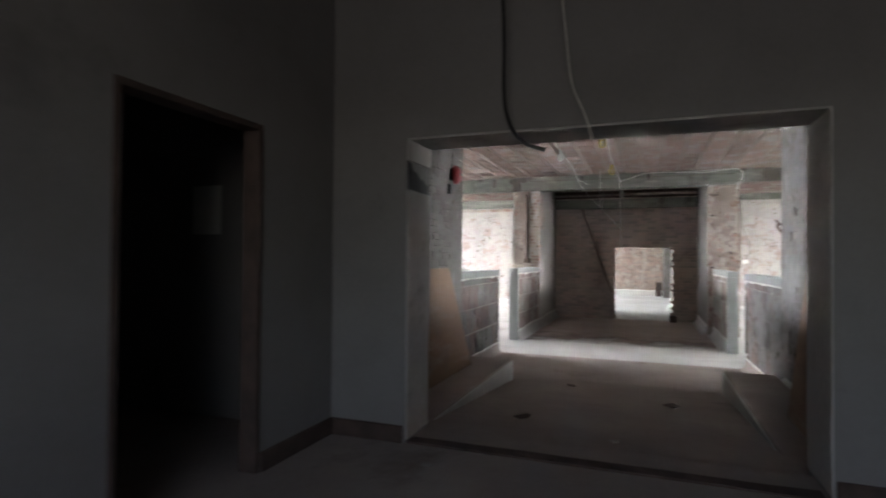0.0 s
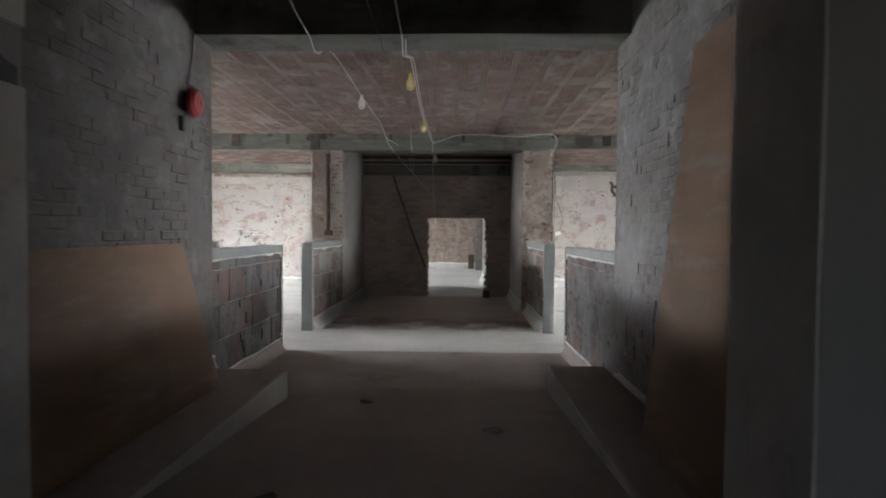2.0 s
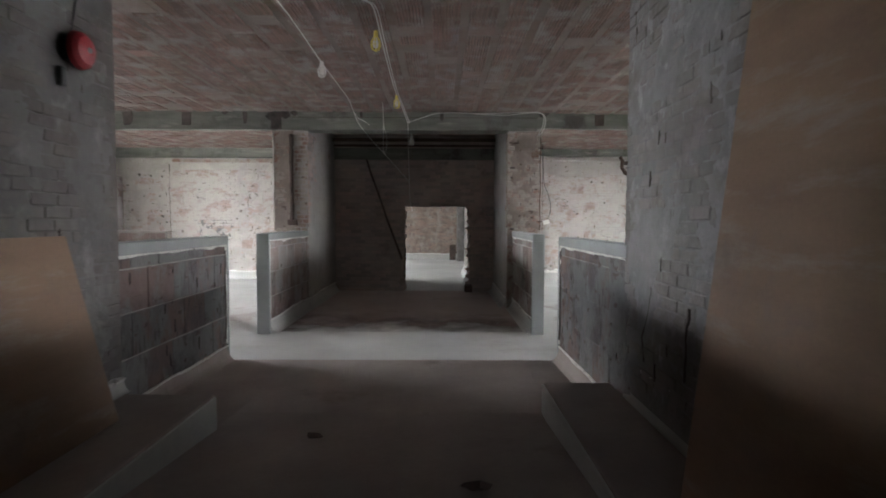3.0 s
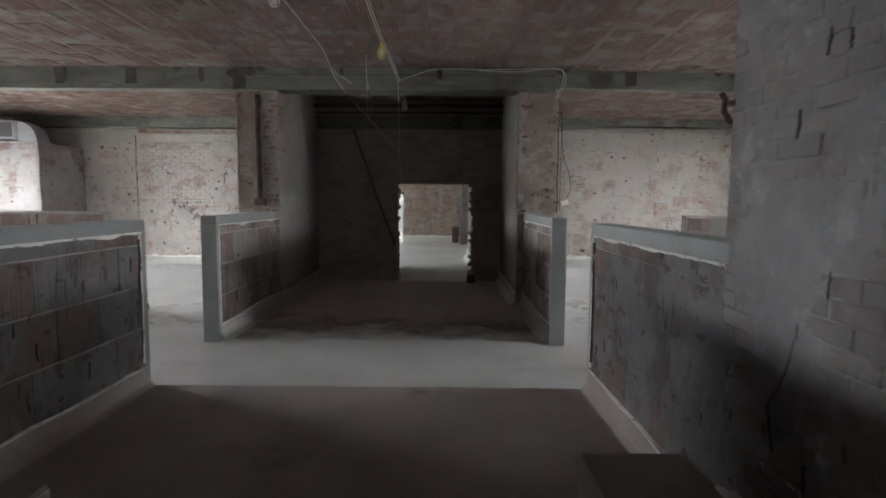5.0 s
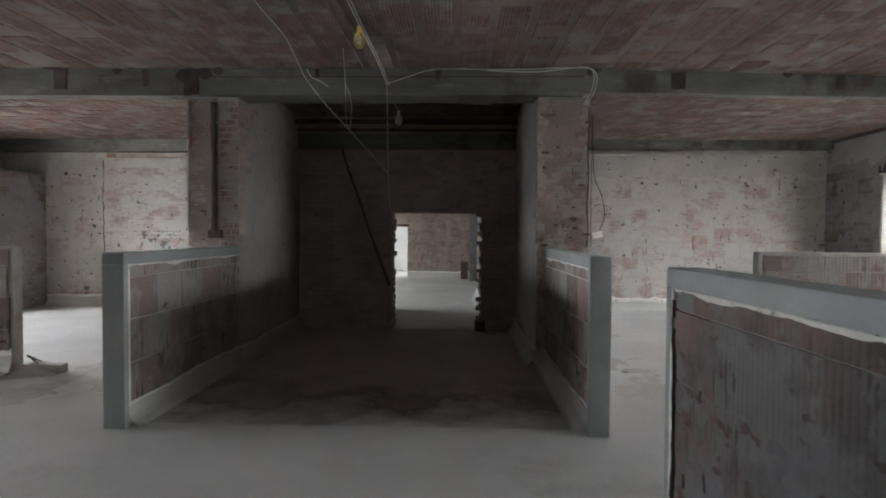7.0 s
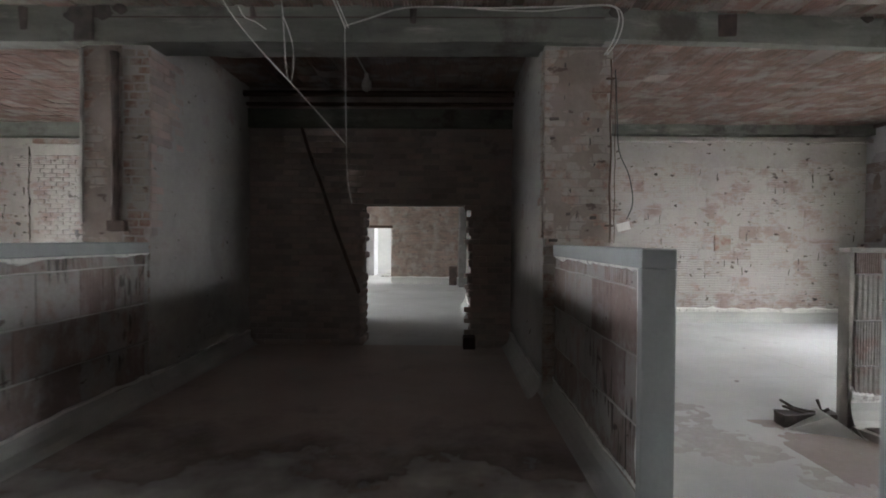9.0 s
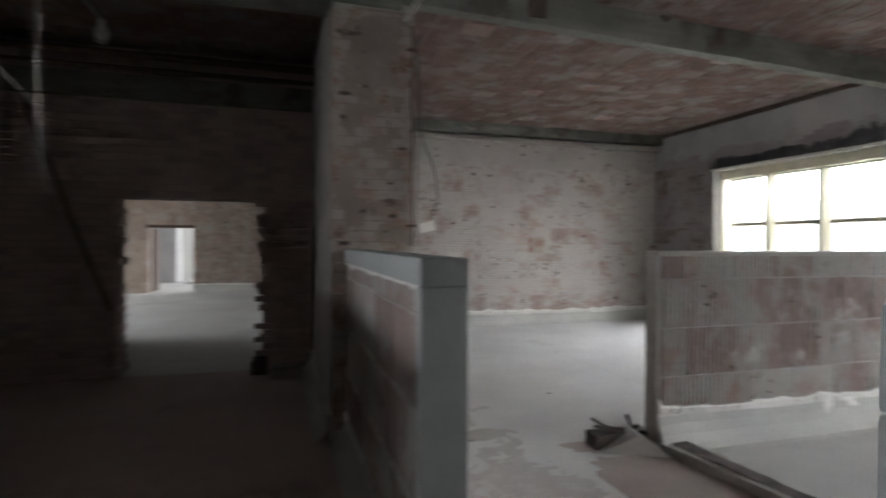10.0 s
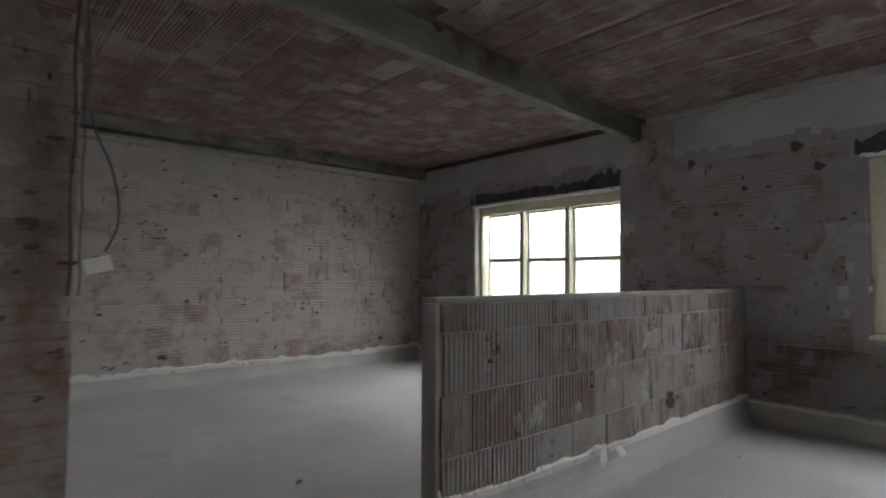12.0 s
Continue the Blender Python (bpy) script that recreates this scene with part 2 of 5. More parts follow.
RUST = plain("rusty_iron", (0.11, 0.068, 0.05), 0.8, 0.2, 0.5)
PAPER = plain("white_paper_tag", (0.75, 0.74, 0.7), 0.8, 0.0, 0.1)

# dust lies thicker towards the passage and breaks up at its edge
_nt, _links, _b = nodes_of(DUST)
_geo = _nt.new("ShaderNodeNewGeometry")
_sep = _nt.new("ShaderNodeSeparateXYZ")
_links.new(_geo.outputs["Position"], _sep.inputs["Vector"])
_reach = _nt.new("ShaderNodeMapRange")
_reach.inputs["From Min"].default_value, _reach.inputs["From Max"].default_value = 10.3, 13.2
_links.new(_sep.outputs["Y"], _reach.inputs["Value"])
_sum = _nt.new("ShaderNodeMath")
_sum.operation = "ADD"
_links.new(_reach.outputs["Result"], _sum.inputs[0])
_links.new(noise_at(_nt, _links, _geo.outputs["Position"], 1.6, 8.0, 0.65), _sum.inputs[1])
_links.new(ramp_of(_nt, _links, _sum.outputs[0], [(0.4, grey(0)), (1.4, grey(0.9))]), _b.inputs["Alpha"])

SKY_GLOW = bpy.data.materials.new("bright_overcast_sky")
_nt, _links, _b = nodes_of(SKY_GLOW)
_b.inputs["Base Color"].default_value = (0.8, 0.8, 0.8, 1)
_b.inputs["Emission Color"].default_value, _b.inputs["Emission Strength"].default_value = (0.95, 0.98, 1.0, 1), 3.0
GLASS = bpy.data.materials.new("window_glass")
_nt, _links, _b = nodes_of(GLASS)
_b.inputs["Transmission Weight"].default_value, _b.inputs["Roughness"].default_value, _b.inputs["IOR"].default_value = 1.0, 0.03, 1.45
BULB = bpy.data.materials.new("unlit_bulb_glass")
_nt, _links, _b = nodes_of(BULB)
_b.inputs["Base Color"].default_value, _b.inputs["Roughness"].default_value = (0.75, 0.73, 0.68, 1), 0.15


# Building blocks
def box(bm, x0, x1, y0, y1, z0, z1):
    """Adds a closed box to bm."""
    v = [bm.verts.new((x, y, z)) for z in (z0, z1) for y in (y0, y1) for x in (x0, x1)]
    for f in ((0, 2, 3, 1), (4, 5, 7, 6), (0, 1, 5, 4), (2, 6, 7, 3), (0, 4, 6, 2), (1, 3, 7, 5)):
        bm.faces.new([v[i] for i in f])
    return bm


def boxes(*list_of_boxes):
    bm = bmesh.new()
    for b in list_of_boxes:
        box(bm, *b)
    return bm


def softened(bm, width=0.006, segments=1):
    bmesh.ops.bevel(bm, geom=bm.edges[:], offset=width, segments=segments, affect="EDGES", profile=0.6)
    return bm


def roughened(bm, amount=0.004, scale=9.0, cuts=0):
    """Wears the edges and faces of bm unevenly."""
    if cuts:
        bmesh.ops.subdivide_edges(bm, edges=bm.edges[:], cuts=cuts, use_grid_fill=True)
    for v in bm.verts:
        v.co += noise.noise_vector(v.co * scale) * amount
    return bm


def mesh_of(name, bm, material):
    me = bpy.data.meshes.new(name)
    bmesh.ops.recalc_face_normals(bm, faces=bm.faces[:])
    bm.to_mesh(me)
    bm.free()
    me.materials.append(material)
    return me


def part(name, bm, material, parent=None, label=""):
    """Links bm as one mesh object, under a thing or part where one is given."""
    ob = new(name, mesh_of(name, bm, material))
    if parent is not None:
        ob.parent = parent
    if label:
        ob["label"] = label
    return ob


def structure(name, bm, material, label):
    return tagged(part(name, bm, material), label, name.split("_")[0], kind="structure")


def thing(name, label, category, place=(0, 0, 0), group=""):
    ob = new(name)
    ob.empty_display_size = 0.1
    ob.location = place
    return tagged(ob, label, category, group)


def tube(bm, points, radius, sides=6):
    """Adds a round cable or rod along points."""
    pts = [Vector(p) for p in points]
    rings = []
    for i, p in enumerate(pts):
        d = (pts[min(i + 1, len(pts) - 1)] - pts[max(i - 1, 0)]).normalized()
        side = d.orthogonal().normalized() if not rings else (last - d * last.dot(d)).normalized()
        last = side
        up = d.cross(side)
        rings.append([bm.verts.new(p + (side * math.cos(a) + up * math.sin(a)) * radius) for a in (2 * math.pi * k / sides for k in range(sides))])
    for a, b in zip(rings, rings[1:]):
        for k in range(sides):
            bm.faces.new((a[k], a[(k + 1) % sides], b[(k + 1) % sides], b[k]))
    bm.faces.new(rings[0][::-1])
    bm.faces.new(rings[-1])
    return bm


def sagging(a, b, sag, n=10, wobble=0.0):
    a, b = Vector(a), Vector(b)
    pts = []
    for i in range(n + 1):
        s = i / n
        p = a.lerp(b, s) - Vector((0, 0, sag * 4 * s * (1 - s)))
        if wobble and 0 < i < n:
            p += noise.noise_vector(p * 3.1) * wobble
        pts.append(p)
    return pts


def lathe(bm, profile, axis="z", sides=20, at=(0, 0, 0)):
    """Adds a turned body: profile of (radius, height)."""
    rings = []
    for r, h in profile:
        ring = []
        for k in range(sides):
            a = 2 * math.pi * k / sides
            c, s = r * math.cos(a), r * math.sin(a)
            p = {"z": (c, s, h), "x": (h, c, s), "y": (c, h, s)}[axis]
            ring.append(bm.verts.new(Vector(p) + Vector(at)))
        rings.append(ring)
    for a, b in zip(rings, rings[1:]):
        for k in range(sides):
            bm.faces.new((a[k], a[(k + 1) % sides], b[(k + 1) % sides], b[k]))
    bm.faces.new(rings[0][::-1])
    bm.faces.new(rings[-1])
    return bm


# Large structure
def screed_sheet(bm, x0, x1, y0, y1, z, nx, ny, swell=0.004):
    """A cast floor with slight unevenness, as a closed slab."""
    grid = [[bm.verts.new((x0 + (x1 - x0) * i / nx, y0 + (y1 - y0) * j / ny, 0)) for i in range(nx + 1)] for j in range(ny + 1)]
    for row in grid:
        for v in row:
            v.co.z = z + noise.noise(v.co * 0.8) * swell
    for a, b in zip(grid, grid[1:]):
        for i in range(nx):
            bm.faces.new((a[i], a[i + 1], b[i + 1], b[i]))
    box(bm, x0, x1, y0, y1, z - 0.3, z - 0.02)
    return bm


structure("floor_main", screed_sheet(bmesh.new(), -10.9, 8.3, 6.4, 30.5, 0.0, 90, 110), SCREED, "pale grey cement screed floor, dusty and uneven")
structure("floor_entry", roughened(boxes((-4.6, 3.6, -3.0, 3.6, 0.0, 0.335)), 0.004, 3.0, 6), RAMP, "dirty dark concrete floor of the entry room")

# Dirty tone runs on to y 8.77, also painting the partitions' shade there.
ramp = bmesh.new()
ys = [3.6 + 5.17 * i / 34 for i in range(35)]
rows = []
for y in ys:
    s = min(1.0, max(0.0, (y - 3.7) / 3.4))
    z = 0.3 * (1 - s) + 0.006
    rows.append([ramp.verts.new((x, y, z + 0.004 * noise.noise(Vector((x * 1.5, y * 1.5, 0))))) for x in [-1.3 + 2.56 * i / 16 for i in range(17)]])
for a, b in zip(rows, rows[1:]):
    for i in range(16):
        ramp.faces.new((a[i], a[i + 1], b[i + 1], b[i]))
structure("floor_ramp", ramp, RAMP, "dirty concrete ramp sloping down between two ledges, foot darkened for shade")
for nm, xx in (("floor_apron_left", (-2.0, -1.3)), ("floor_apron_right", (1.26, 1.69))):
    structure(nm, roughened(boxes((*xx, 6.66 if xx[0] < 0 else 7.08, 8.76, -0.02, 0.008)), 0.002, 4.0, 6), RAMP, "dirty concrete floor beside the ramp foot, partly painted shade")
structure("floor_passage", boxes((-1.96, 1.72, 3.6, 6.4, -0.3, -0.05)), RAMP, "rough concrete under the ramp")

structure("threshold", roughened(boxes((-1.19, 1.18, 3.23, 3.34, 0.335, 0.35)), 0.006, 6.0, 8), TIMBER, "dark timber threshold at the opening")

# Entry room
structure("wall_entry_left", boxes((-1.87, -1.77, -3.0, 1.53, 0.335, 3.62), (-1.87, -1.77, 2.47, 3.23, 0.335, 3.62), (-1.87, -1.77, 1.53, 2.47, 2.33, 3.62)), PAINTED, "dull painted plaster wall with a doorway")
structure("wall_entry_right", boxes((3.3, 3.6, -3.0, 3.23, 0.335, 3.62)), PAINTED, "dull painted plaster wall")
# The high window is made up, to let the added entry light in.
structure("wall_entry_back", boxes((-2.05, -1.0, -3.3, -3.0, 0.335, 3.62), (2.0, 3.6, -3.3, -3.0, 0.335, 3.62), (-1.0, 2.0, -3.3, -3.0, 0.335, 1.5), (-1.0, 2.0, -3.3, -3.0, 2.9, 3.62)), PAINTED, "dull painted plaster wall with an added high window opening, out of view")
door = tagged(new("door_1"), "dark brown wooden door lining of an open doorway", "door", kind="structure")
for nm, bx in (("jamb", (-1.88, -1.762, 1.53, 1.565, 0.335, 2.33)), ("jamb", (-1.88, -1.762, 2.435, 2.47, 0.335, 2.33)), ("head", (-1.88, -1.762, 1.565, 2.435, 2.295, 2.33))):
    part(nm, softened(boxes(bx), 0.004), TIMBER, door)
structure("wall_entry_front", roughened(boxes((-4.6, -1.20, 3.23, 3.62, 0.0, 3.62), (1.215, 1.69, 3.23, 3.70, 0.0, 3.62), (1.69, 3.6, 3.23, 3.62, 0.0, 3.62), (-1.20, 1.215, 3.23, 3.62, 2.38, 3.62)), 0.003, 5.0, 3), PAINTED, "thick painted wall with a wide opening")
structure("ceiling_entry", boxes((-4.6, 3.6, -3.3, 3.62, 3.62, 3.8)), PAINTED, "dim plaster ceiling of the entry room")
structure("wall_closet", boxes((-4.6, -4.3, -3.0, 3.23, 0.335, 3.62), (-4.3, -1.87, 0.6, 0.8, 0.335, 3.62)), PAINTED, "dark closet walls behind the doorway")

notch = bmesh.new()
upper = [notch.verts.new((-1.196 + 0.003 * math.sin(7 * i), 3.24 + 0.36 * i / 8, 2.24 - 0.14 * (i / 8) ** 0.6 + 0.012 * math.sin(i * 2.3))) for i in range(9)]
lower = [notch.verts.new((-1.196 + 0.003 * math.cos(5 * i), 3.24 + 0.36 * i / 8, 2.03 + 0.010 * math.sin(i * 3.1))) for i in range(9)]
for i in range(8):
    notch.faces.new((upper[i], upper[i + 1], lower[i + 1], lower[i]))
part("broken_patch", notch, SOOT, bpy.data.objects["wall_entry_front"], "dark gash broken in the plaster reveal")

# Pale plaster, lightened further in colour for light bounced from the main room.
for bx in ((-1.20, -1.186, 3.236, 3.614, 0.36, 2.03), (-1.20, -1.182, 3.236, 3.614, 2.23, 2.366), (-1.20, 1.215, 3.236, 3.614, 2.366, 2.38), (1.203, 1.217, 3.236, 3.69, 0.36, 2.366)):
    part("reveal", roughened(boxes(bx), 0.006, 7.0, 5), REVEAL, bpy.data.objects["wall_entry_front"], "chipped pale plaster reveal, lightened for bounced light")

for nm, bx in (("baseboard_left", (-1.77, -1.745, -3.0, 1.53, 0.335, 0.45)), ("baseboard_left_end", (-1.77, -1.745, 2.47, 3.23, 0.335, 0.45)), ("baseboard_front", (-1.745, -1.21, 3.205, 3.23, 0.335, 0.45)), ("baseboard_front_end", (1.225, 3.3, 3.205, 3.23, 0.335, 0.45))):
    structure(nm, roughened(softened(boxes(bx), 0.005), 0.004, 4.0), TIMBER, "dark scuffed wooden baseboard")
tagged(part("notice_sheet", boxes((-3.05, -2.77, 3.224, 3.228, 1.74, 2.12)), PAPER), "pale paper sheet on the dark closet wall", "paper")

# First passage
structure("wall_passage_left", boxes((-2.35, -1.97, 3.62, 6.70, 0.0, 3.62)), SHADED_BRICK, "whitewashed brick wall of the passage")
structure("wall_passage_right", boxes((1.695, 2.1, 3.62, 6.77, 0.0, 3.62)), WHITE_BRICK, "whitewashed brick wall of the passage")
structure("ceiling_passage", boxes((-2.35, 2.1, 3.62, 6.40, 3.62, 3.8)), DARK_BRICK, "dark ceiling of the passage")
structure("beam_passage", roughened(boxes((-1.97, 1.72, 6.40, 6.82, 3.21, 3.62)), 0.006, 4.0, 4), CONCRETE, "rough concrete beam across the passage mouth")
structure("ledge_left", roughened(softened(boxes((-1.97, -1.275, 3.62, 6.65, 0.0, 0.30)), 0.015, 2), 0.004, 3.0), RAMP, "low cement ledge beside the ramp")
structure("ledge_right", roughened(softened(boxes((1.165, 1.72, 3.62, 7.07, 0.0, 0.27)), 0.015, 2), 0.004, 3.0), RAMP, "low cement ledge beside the ramp")

for nm, bx in (("ledge_left", (-1.277, -1.26, 3.62, 6.64, 0.02, 0.285)), ("ledge_right", (1.15, 1.169, 3.62, 7.06, 0.02, 0.255))):
    part("face_board", roughened(softened(boxes(bx), 0.004), 0.003, 4.0), COVE, bpy.data.objects[nm], "smooth grey cement face")

# Main room shell
CEIL = 3.45
structure("wall_main_near_left", boxes((-10.9, -2.35, 6.3, 6.70, 0.0, 3.62)), MORTAR, "bare block wall")
structure("wall_main_near_right", boxes((2.1, 8.3, 6.3, 6.72, 0.0, 3.62)), MORTAR, "bare block wall")
structure("wall_back_right", boxes((1.495, 8.3, 17.18, 17.5, 0.0, 3.62)), PALE_MORTAR, "bare block wall with remains of plaster")
structure("wall_back_left", boxes((-10.9, -2.0, 17.18, 17.5, 0.0, 3.62)), PALE_MORTAR, "bare block wall with remains of plaster")
W1 = (13.08, 15.74, 0.93, 2.62)
W2 = (7.95, 10.57, 0.93, 2.62)


def window_wall(name, x0, x1, openings, label):
    segs, y = [], 6.72
    for y0, y1, z0, z1 in sorted(openings):
        segs += [(x0, x1, y, y0, 0.0, 3.62), (x0, x1, y0, y1, 0.0, z0), (x0, x1, y0, y1, z1, 3.62)]
        y = y1
    segs.append((x0, x1, y, 17.18, 0.0, 3.62))
    return structure(name, boxes(*segs), PLASTER, label)


window_wall("wall_east", 7.97, 8.3, [W1, W2], "bare block and plaster wall with two windows")
window_wall("wall_west", -10.8, -10.47, [(11.85, 14.35, 0.93, 2.62), W2], "bare block and plaster wall with two windows")
beam = bmesh.new()
for k in range(32):
    box(beam, -10.47 + 0.249 * k, -10.47 + 0.249 * (k + 1), 12.30, 12.50, 3.13, 3.46)
for k in range(18):
    box(beam, -2.5 + 0.25 * k, -2.25 + 0.25 * k, 12.30, 12.68, 3.13, 3.46)
for q in [e / 24 for e in range(24)]:
    xa, xb = 2.0 + 5.97 * q, 2.0 + 5.97 * (q + 1 / 24)
    seg = len(beam.verts)
    box(beam, xa, xb, 12.33, 12.45, 3.175, 3.46)
    beam.verts.ensure_lookup_table()
    for v in beam.verts[seg:]:
        v.co.y += (v.co.x - 2.0) * 0.075
structure("beam_main", roughened(roughened(beam, 0.008, 3.0), 0.008, 11.0), CONCRETE, "stained concrete beam with old timber pockets")
structure("beam_back_right", boxes((2.12, 7.97, 16.98, 17.18, 3.27, 3.46)), CONCRETE, "concrete beam along the back wall")
structure("beam_back_left", boxes((-10.47, -2.59, 16.98, 17.18, 3.19, 3.46)), CONCRETE, "concrete beam along the back wall")
structure("beam_near", boxes((-10.47, 7.97, 6.72, 6.82, 3.21, 3.46)), CONCRETE, "concrete beam along the near wall")

# Brown dust tracked over the floor of the dark passage
dust = bmesh.new()
grid = [[dust.verts.new((-1.93 + 3.46 * i / 12, 10.3 + 4.52 * j / 16, 0.0055)) for i in range(13)] for j in range(17)]
for a, b in zip(grid, grid[1:]):
    for i in range(12):
        dust.faces.new((a[i], a[i + 1], b[i + 1], b[i]))
part("dust_layer", dust, DUST, bpy.data.objects["floor_main"], "brown dust trodden into the screed")

# Second passage
structure("wall_core_left", boxes((-2.55, -2.01, 12.39, 17.18, 0.0, 3.62)), CORE_PLASTER, "brick and plaster wall of the dark passage")
structure("wall_core_right", boxes((1.505, 2.08, 12.39, 17.18, 0.0, 3.62)), CORE_PLASTER, "brick and plaster wall of the dark passage")
structure("ceiling_core", boxes((-2.01, 1.505, 12.68, 14.82, 3.5, 3.62)), DARK_BRICK, "dark ceiling of the passage")
structure("wall_core_end", boxes((-2.01, -0.49, 14.83, 15.2, 0.0, 3.62), (0.965, 1.505, 14.83, 15.2, 0.0, 3.62), (-0.49, 0.965, 14.83, 15.2, 1.885, 3.62)), DARK_BRICK, "sooty brick wall with a rough opening cut through")
structure("lintel_core", roughened(boxes((-2.01, 1.505, 14.74, 14.83, 2.90, 3.14)), 0.004, 5.0, 3), CONCRETE, "concrete lintel band above the opening")

# Rooms beyond
structure("wall_beyond_left", boxes((-6.0, -5.7, 17.5, 25.0, 0.0, 0.9), (-6.0, -5.7, 17.5, 25.0, 2.7, 3.5), (-6.0, -5.7, 19.8, 21.6, 0.9, 2.7)), PLASTER, "bare wall with windows")
structure("wall_beyond_right", boxes((1.05, 1.35, 17.5, 19.45, 0.0, 3.5), (0.97, 1.35, 23.9, 25.0, 0.0, 3.5), (4.0, 4.3, 17.5, 25.0, 0.0, 3.5)), WHITE_BRICK, "pale brick wall with an opening")
structure("wall_beyond_end", boxes((-6.0, -2.32, 25.0, 25.35, 0.0, 3.5), (-1.19, 4.3, 25.0, 25.35, 0.0, 3.5), (-2.32, -1.19, 25.0, 25.35, 1.80, 3.5)), BROWN_BRICK, "brown brick wall with a doorway")
structure("wall_beyond_far", boxes((-6.0, 1.6, 30.2, 30.5, 0.0, 3.5), (-6.0, -5.7, 25.35, 30.2, 0.0, 3.5)), COVE, "pale wall of the furthest room")
structure("wall_beyond_pier", boxes((-5.7, -2.3, 29.1, 30.2, 0.0, 3.5)), PLASTER, "grey plaster pier in the furthest room")
part("lintel", boxes((-2.36, -1.14, 24.985, 25.0, 1.80, 1.88)), RUST, bpy.data.objects["wall_beyond_end"], "rusty steel lintel")
structure("ceiling_beyond", boxes((-6.0, 4.3, 15.2, 30.5, 3.5, 3.62)), PLASTER, "plaster ceiling of the rooms beyond")


# Low partitions
def low_partition(name, label, x0, x1, y0, y1, height, caps, edging=None):
    """A low block wall; caps: boxes of smooth cement on its top and ends."""
    ob = structure(name, boxes((x0, x1, y0, y1, 0.0, height)), MORTAR, label)
    for c in caps:
        part("cement_cap", roughened(softened(boxes(c), 0.008, 2), 0.002, 7.0), edging or CEMENT, ob, "rough mortar edging" if edging else "smooth grey cement edging")
    return ob


HT = 1.378
CAP = 0.095
p_l1 = low_partition("wall_low_left_near", "low clay block partition with a smooth grey cement cap", -2.18, -2.03, 6.70, 8.74, HT - 0.04,
                     [(-2.20, -2.005, 6.70, 8.80, HT - CAP, HT), (-2.20, -2.005, 8.74, 8.80, 0.0, HT - CAP)])
p_r1 = low_partition("wall_low_right_near", "low clay block partition with a smooth grey cement cap", 1.665, 1.80, 6.72, 8.74, HT - 0.04,
                     [(1.64, 1.82, 6.72, 8.80, HT - CAP, HT), (1.64, 1.82, 8.74, 8.80, 0.0, HT - CAP)])
p_l2 = low_partition("wall_low_left_far", "low clay block partition with a smooth grey cement cap", -2.14, -2.02, 10.21, 12.39, HT - 0.04,
                     [(-2.165, -1.99, 10.15, 12.36, HT - CAP, HT), (-2.165, -1.99, 10.15, 10.21, 0.0, HT - CAP)])
p_r2 = low_partition("wall_low_right_far", "low clay block partition with a smooth grey cement cap", 1.62, 1.725, 10.21, 12.39, HT - 0.04,
                     [(1.585, 1.75, 10.15, 12.36, HT - CAP, HT), (1.585, 1.75, 10.15, 10.21, 0.0, HT - CAP)])
p_rq = low_partition("wall_low_east", "low ribbed clay block partition, smeared with mortar", 3.67, 7.97, 11.63, 11.73, HT - 0.02,
                     [(3.64, 7.97, 11.618, 11.742, HT - 0.03, HT), (3.64, 3.67, 11.622, 11.742, 0.0, HT - 0.03)], MORTAR)
p_lq = low_partition("wall_low_west", "low ribbed clay block partition, smeared with mortar", -10.47, -4.13, 11.63, 11.73, HT - 0.02,
                     [(-10.47, -4.10, 11.618, 11.742, HT - 0.03, HT), (-4.13, -4.10, 11.622, 11.742, 0.0, HT - 0.03)], MORTAR)
structure("wall_shaft", boxes((-10.47, -8.05, 15.75, 15.95, 0.0, 2.71), (-8.25, -8.05, 15.95, 17.18, 0.0, 2.71)), MORTAR, "block enclosure lower than the ceiling")


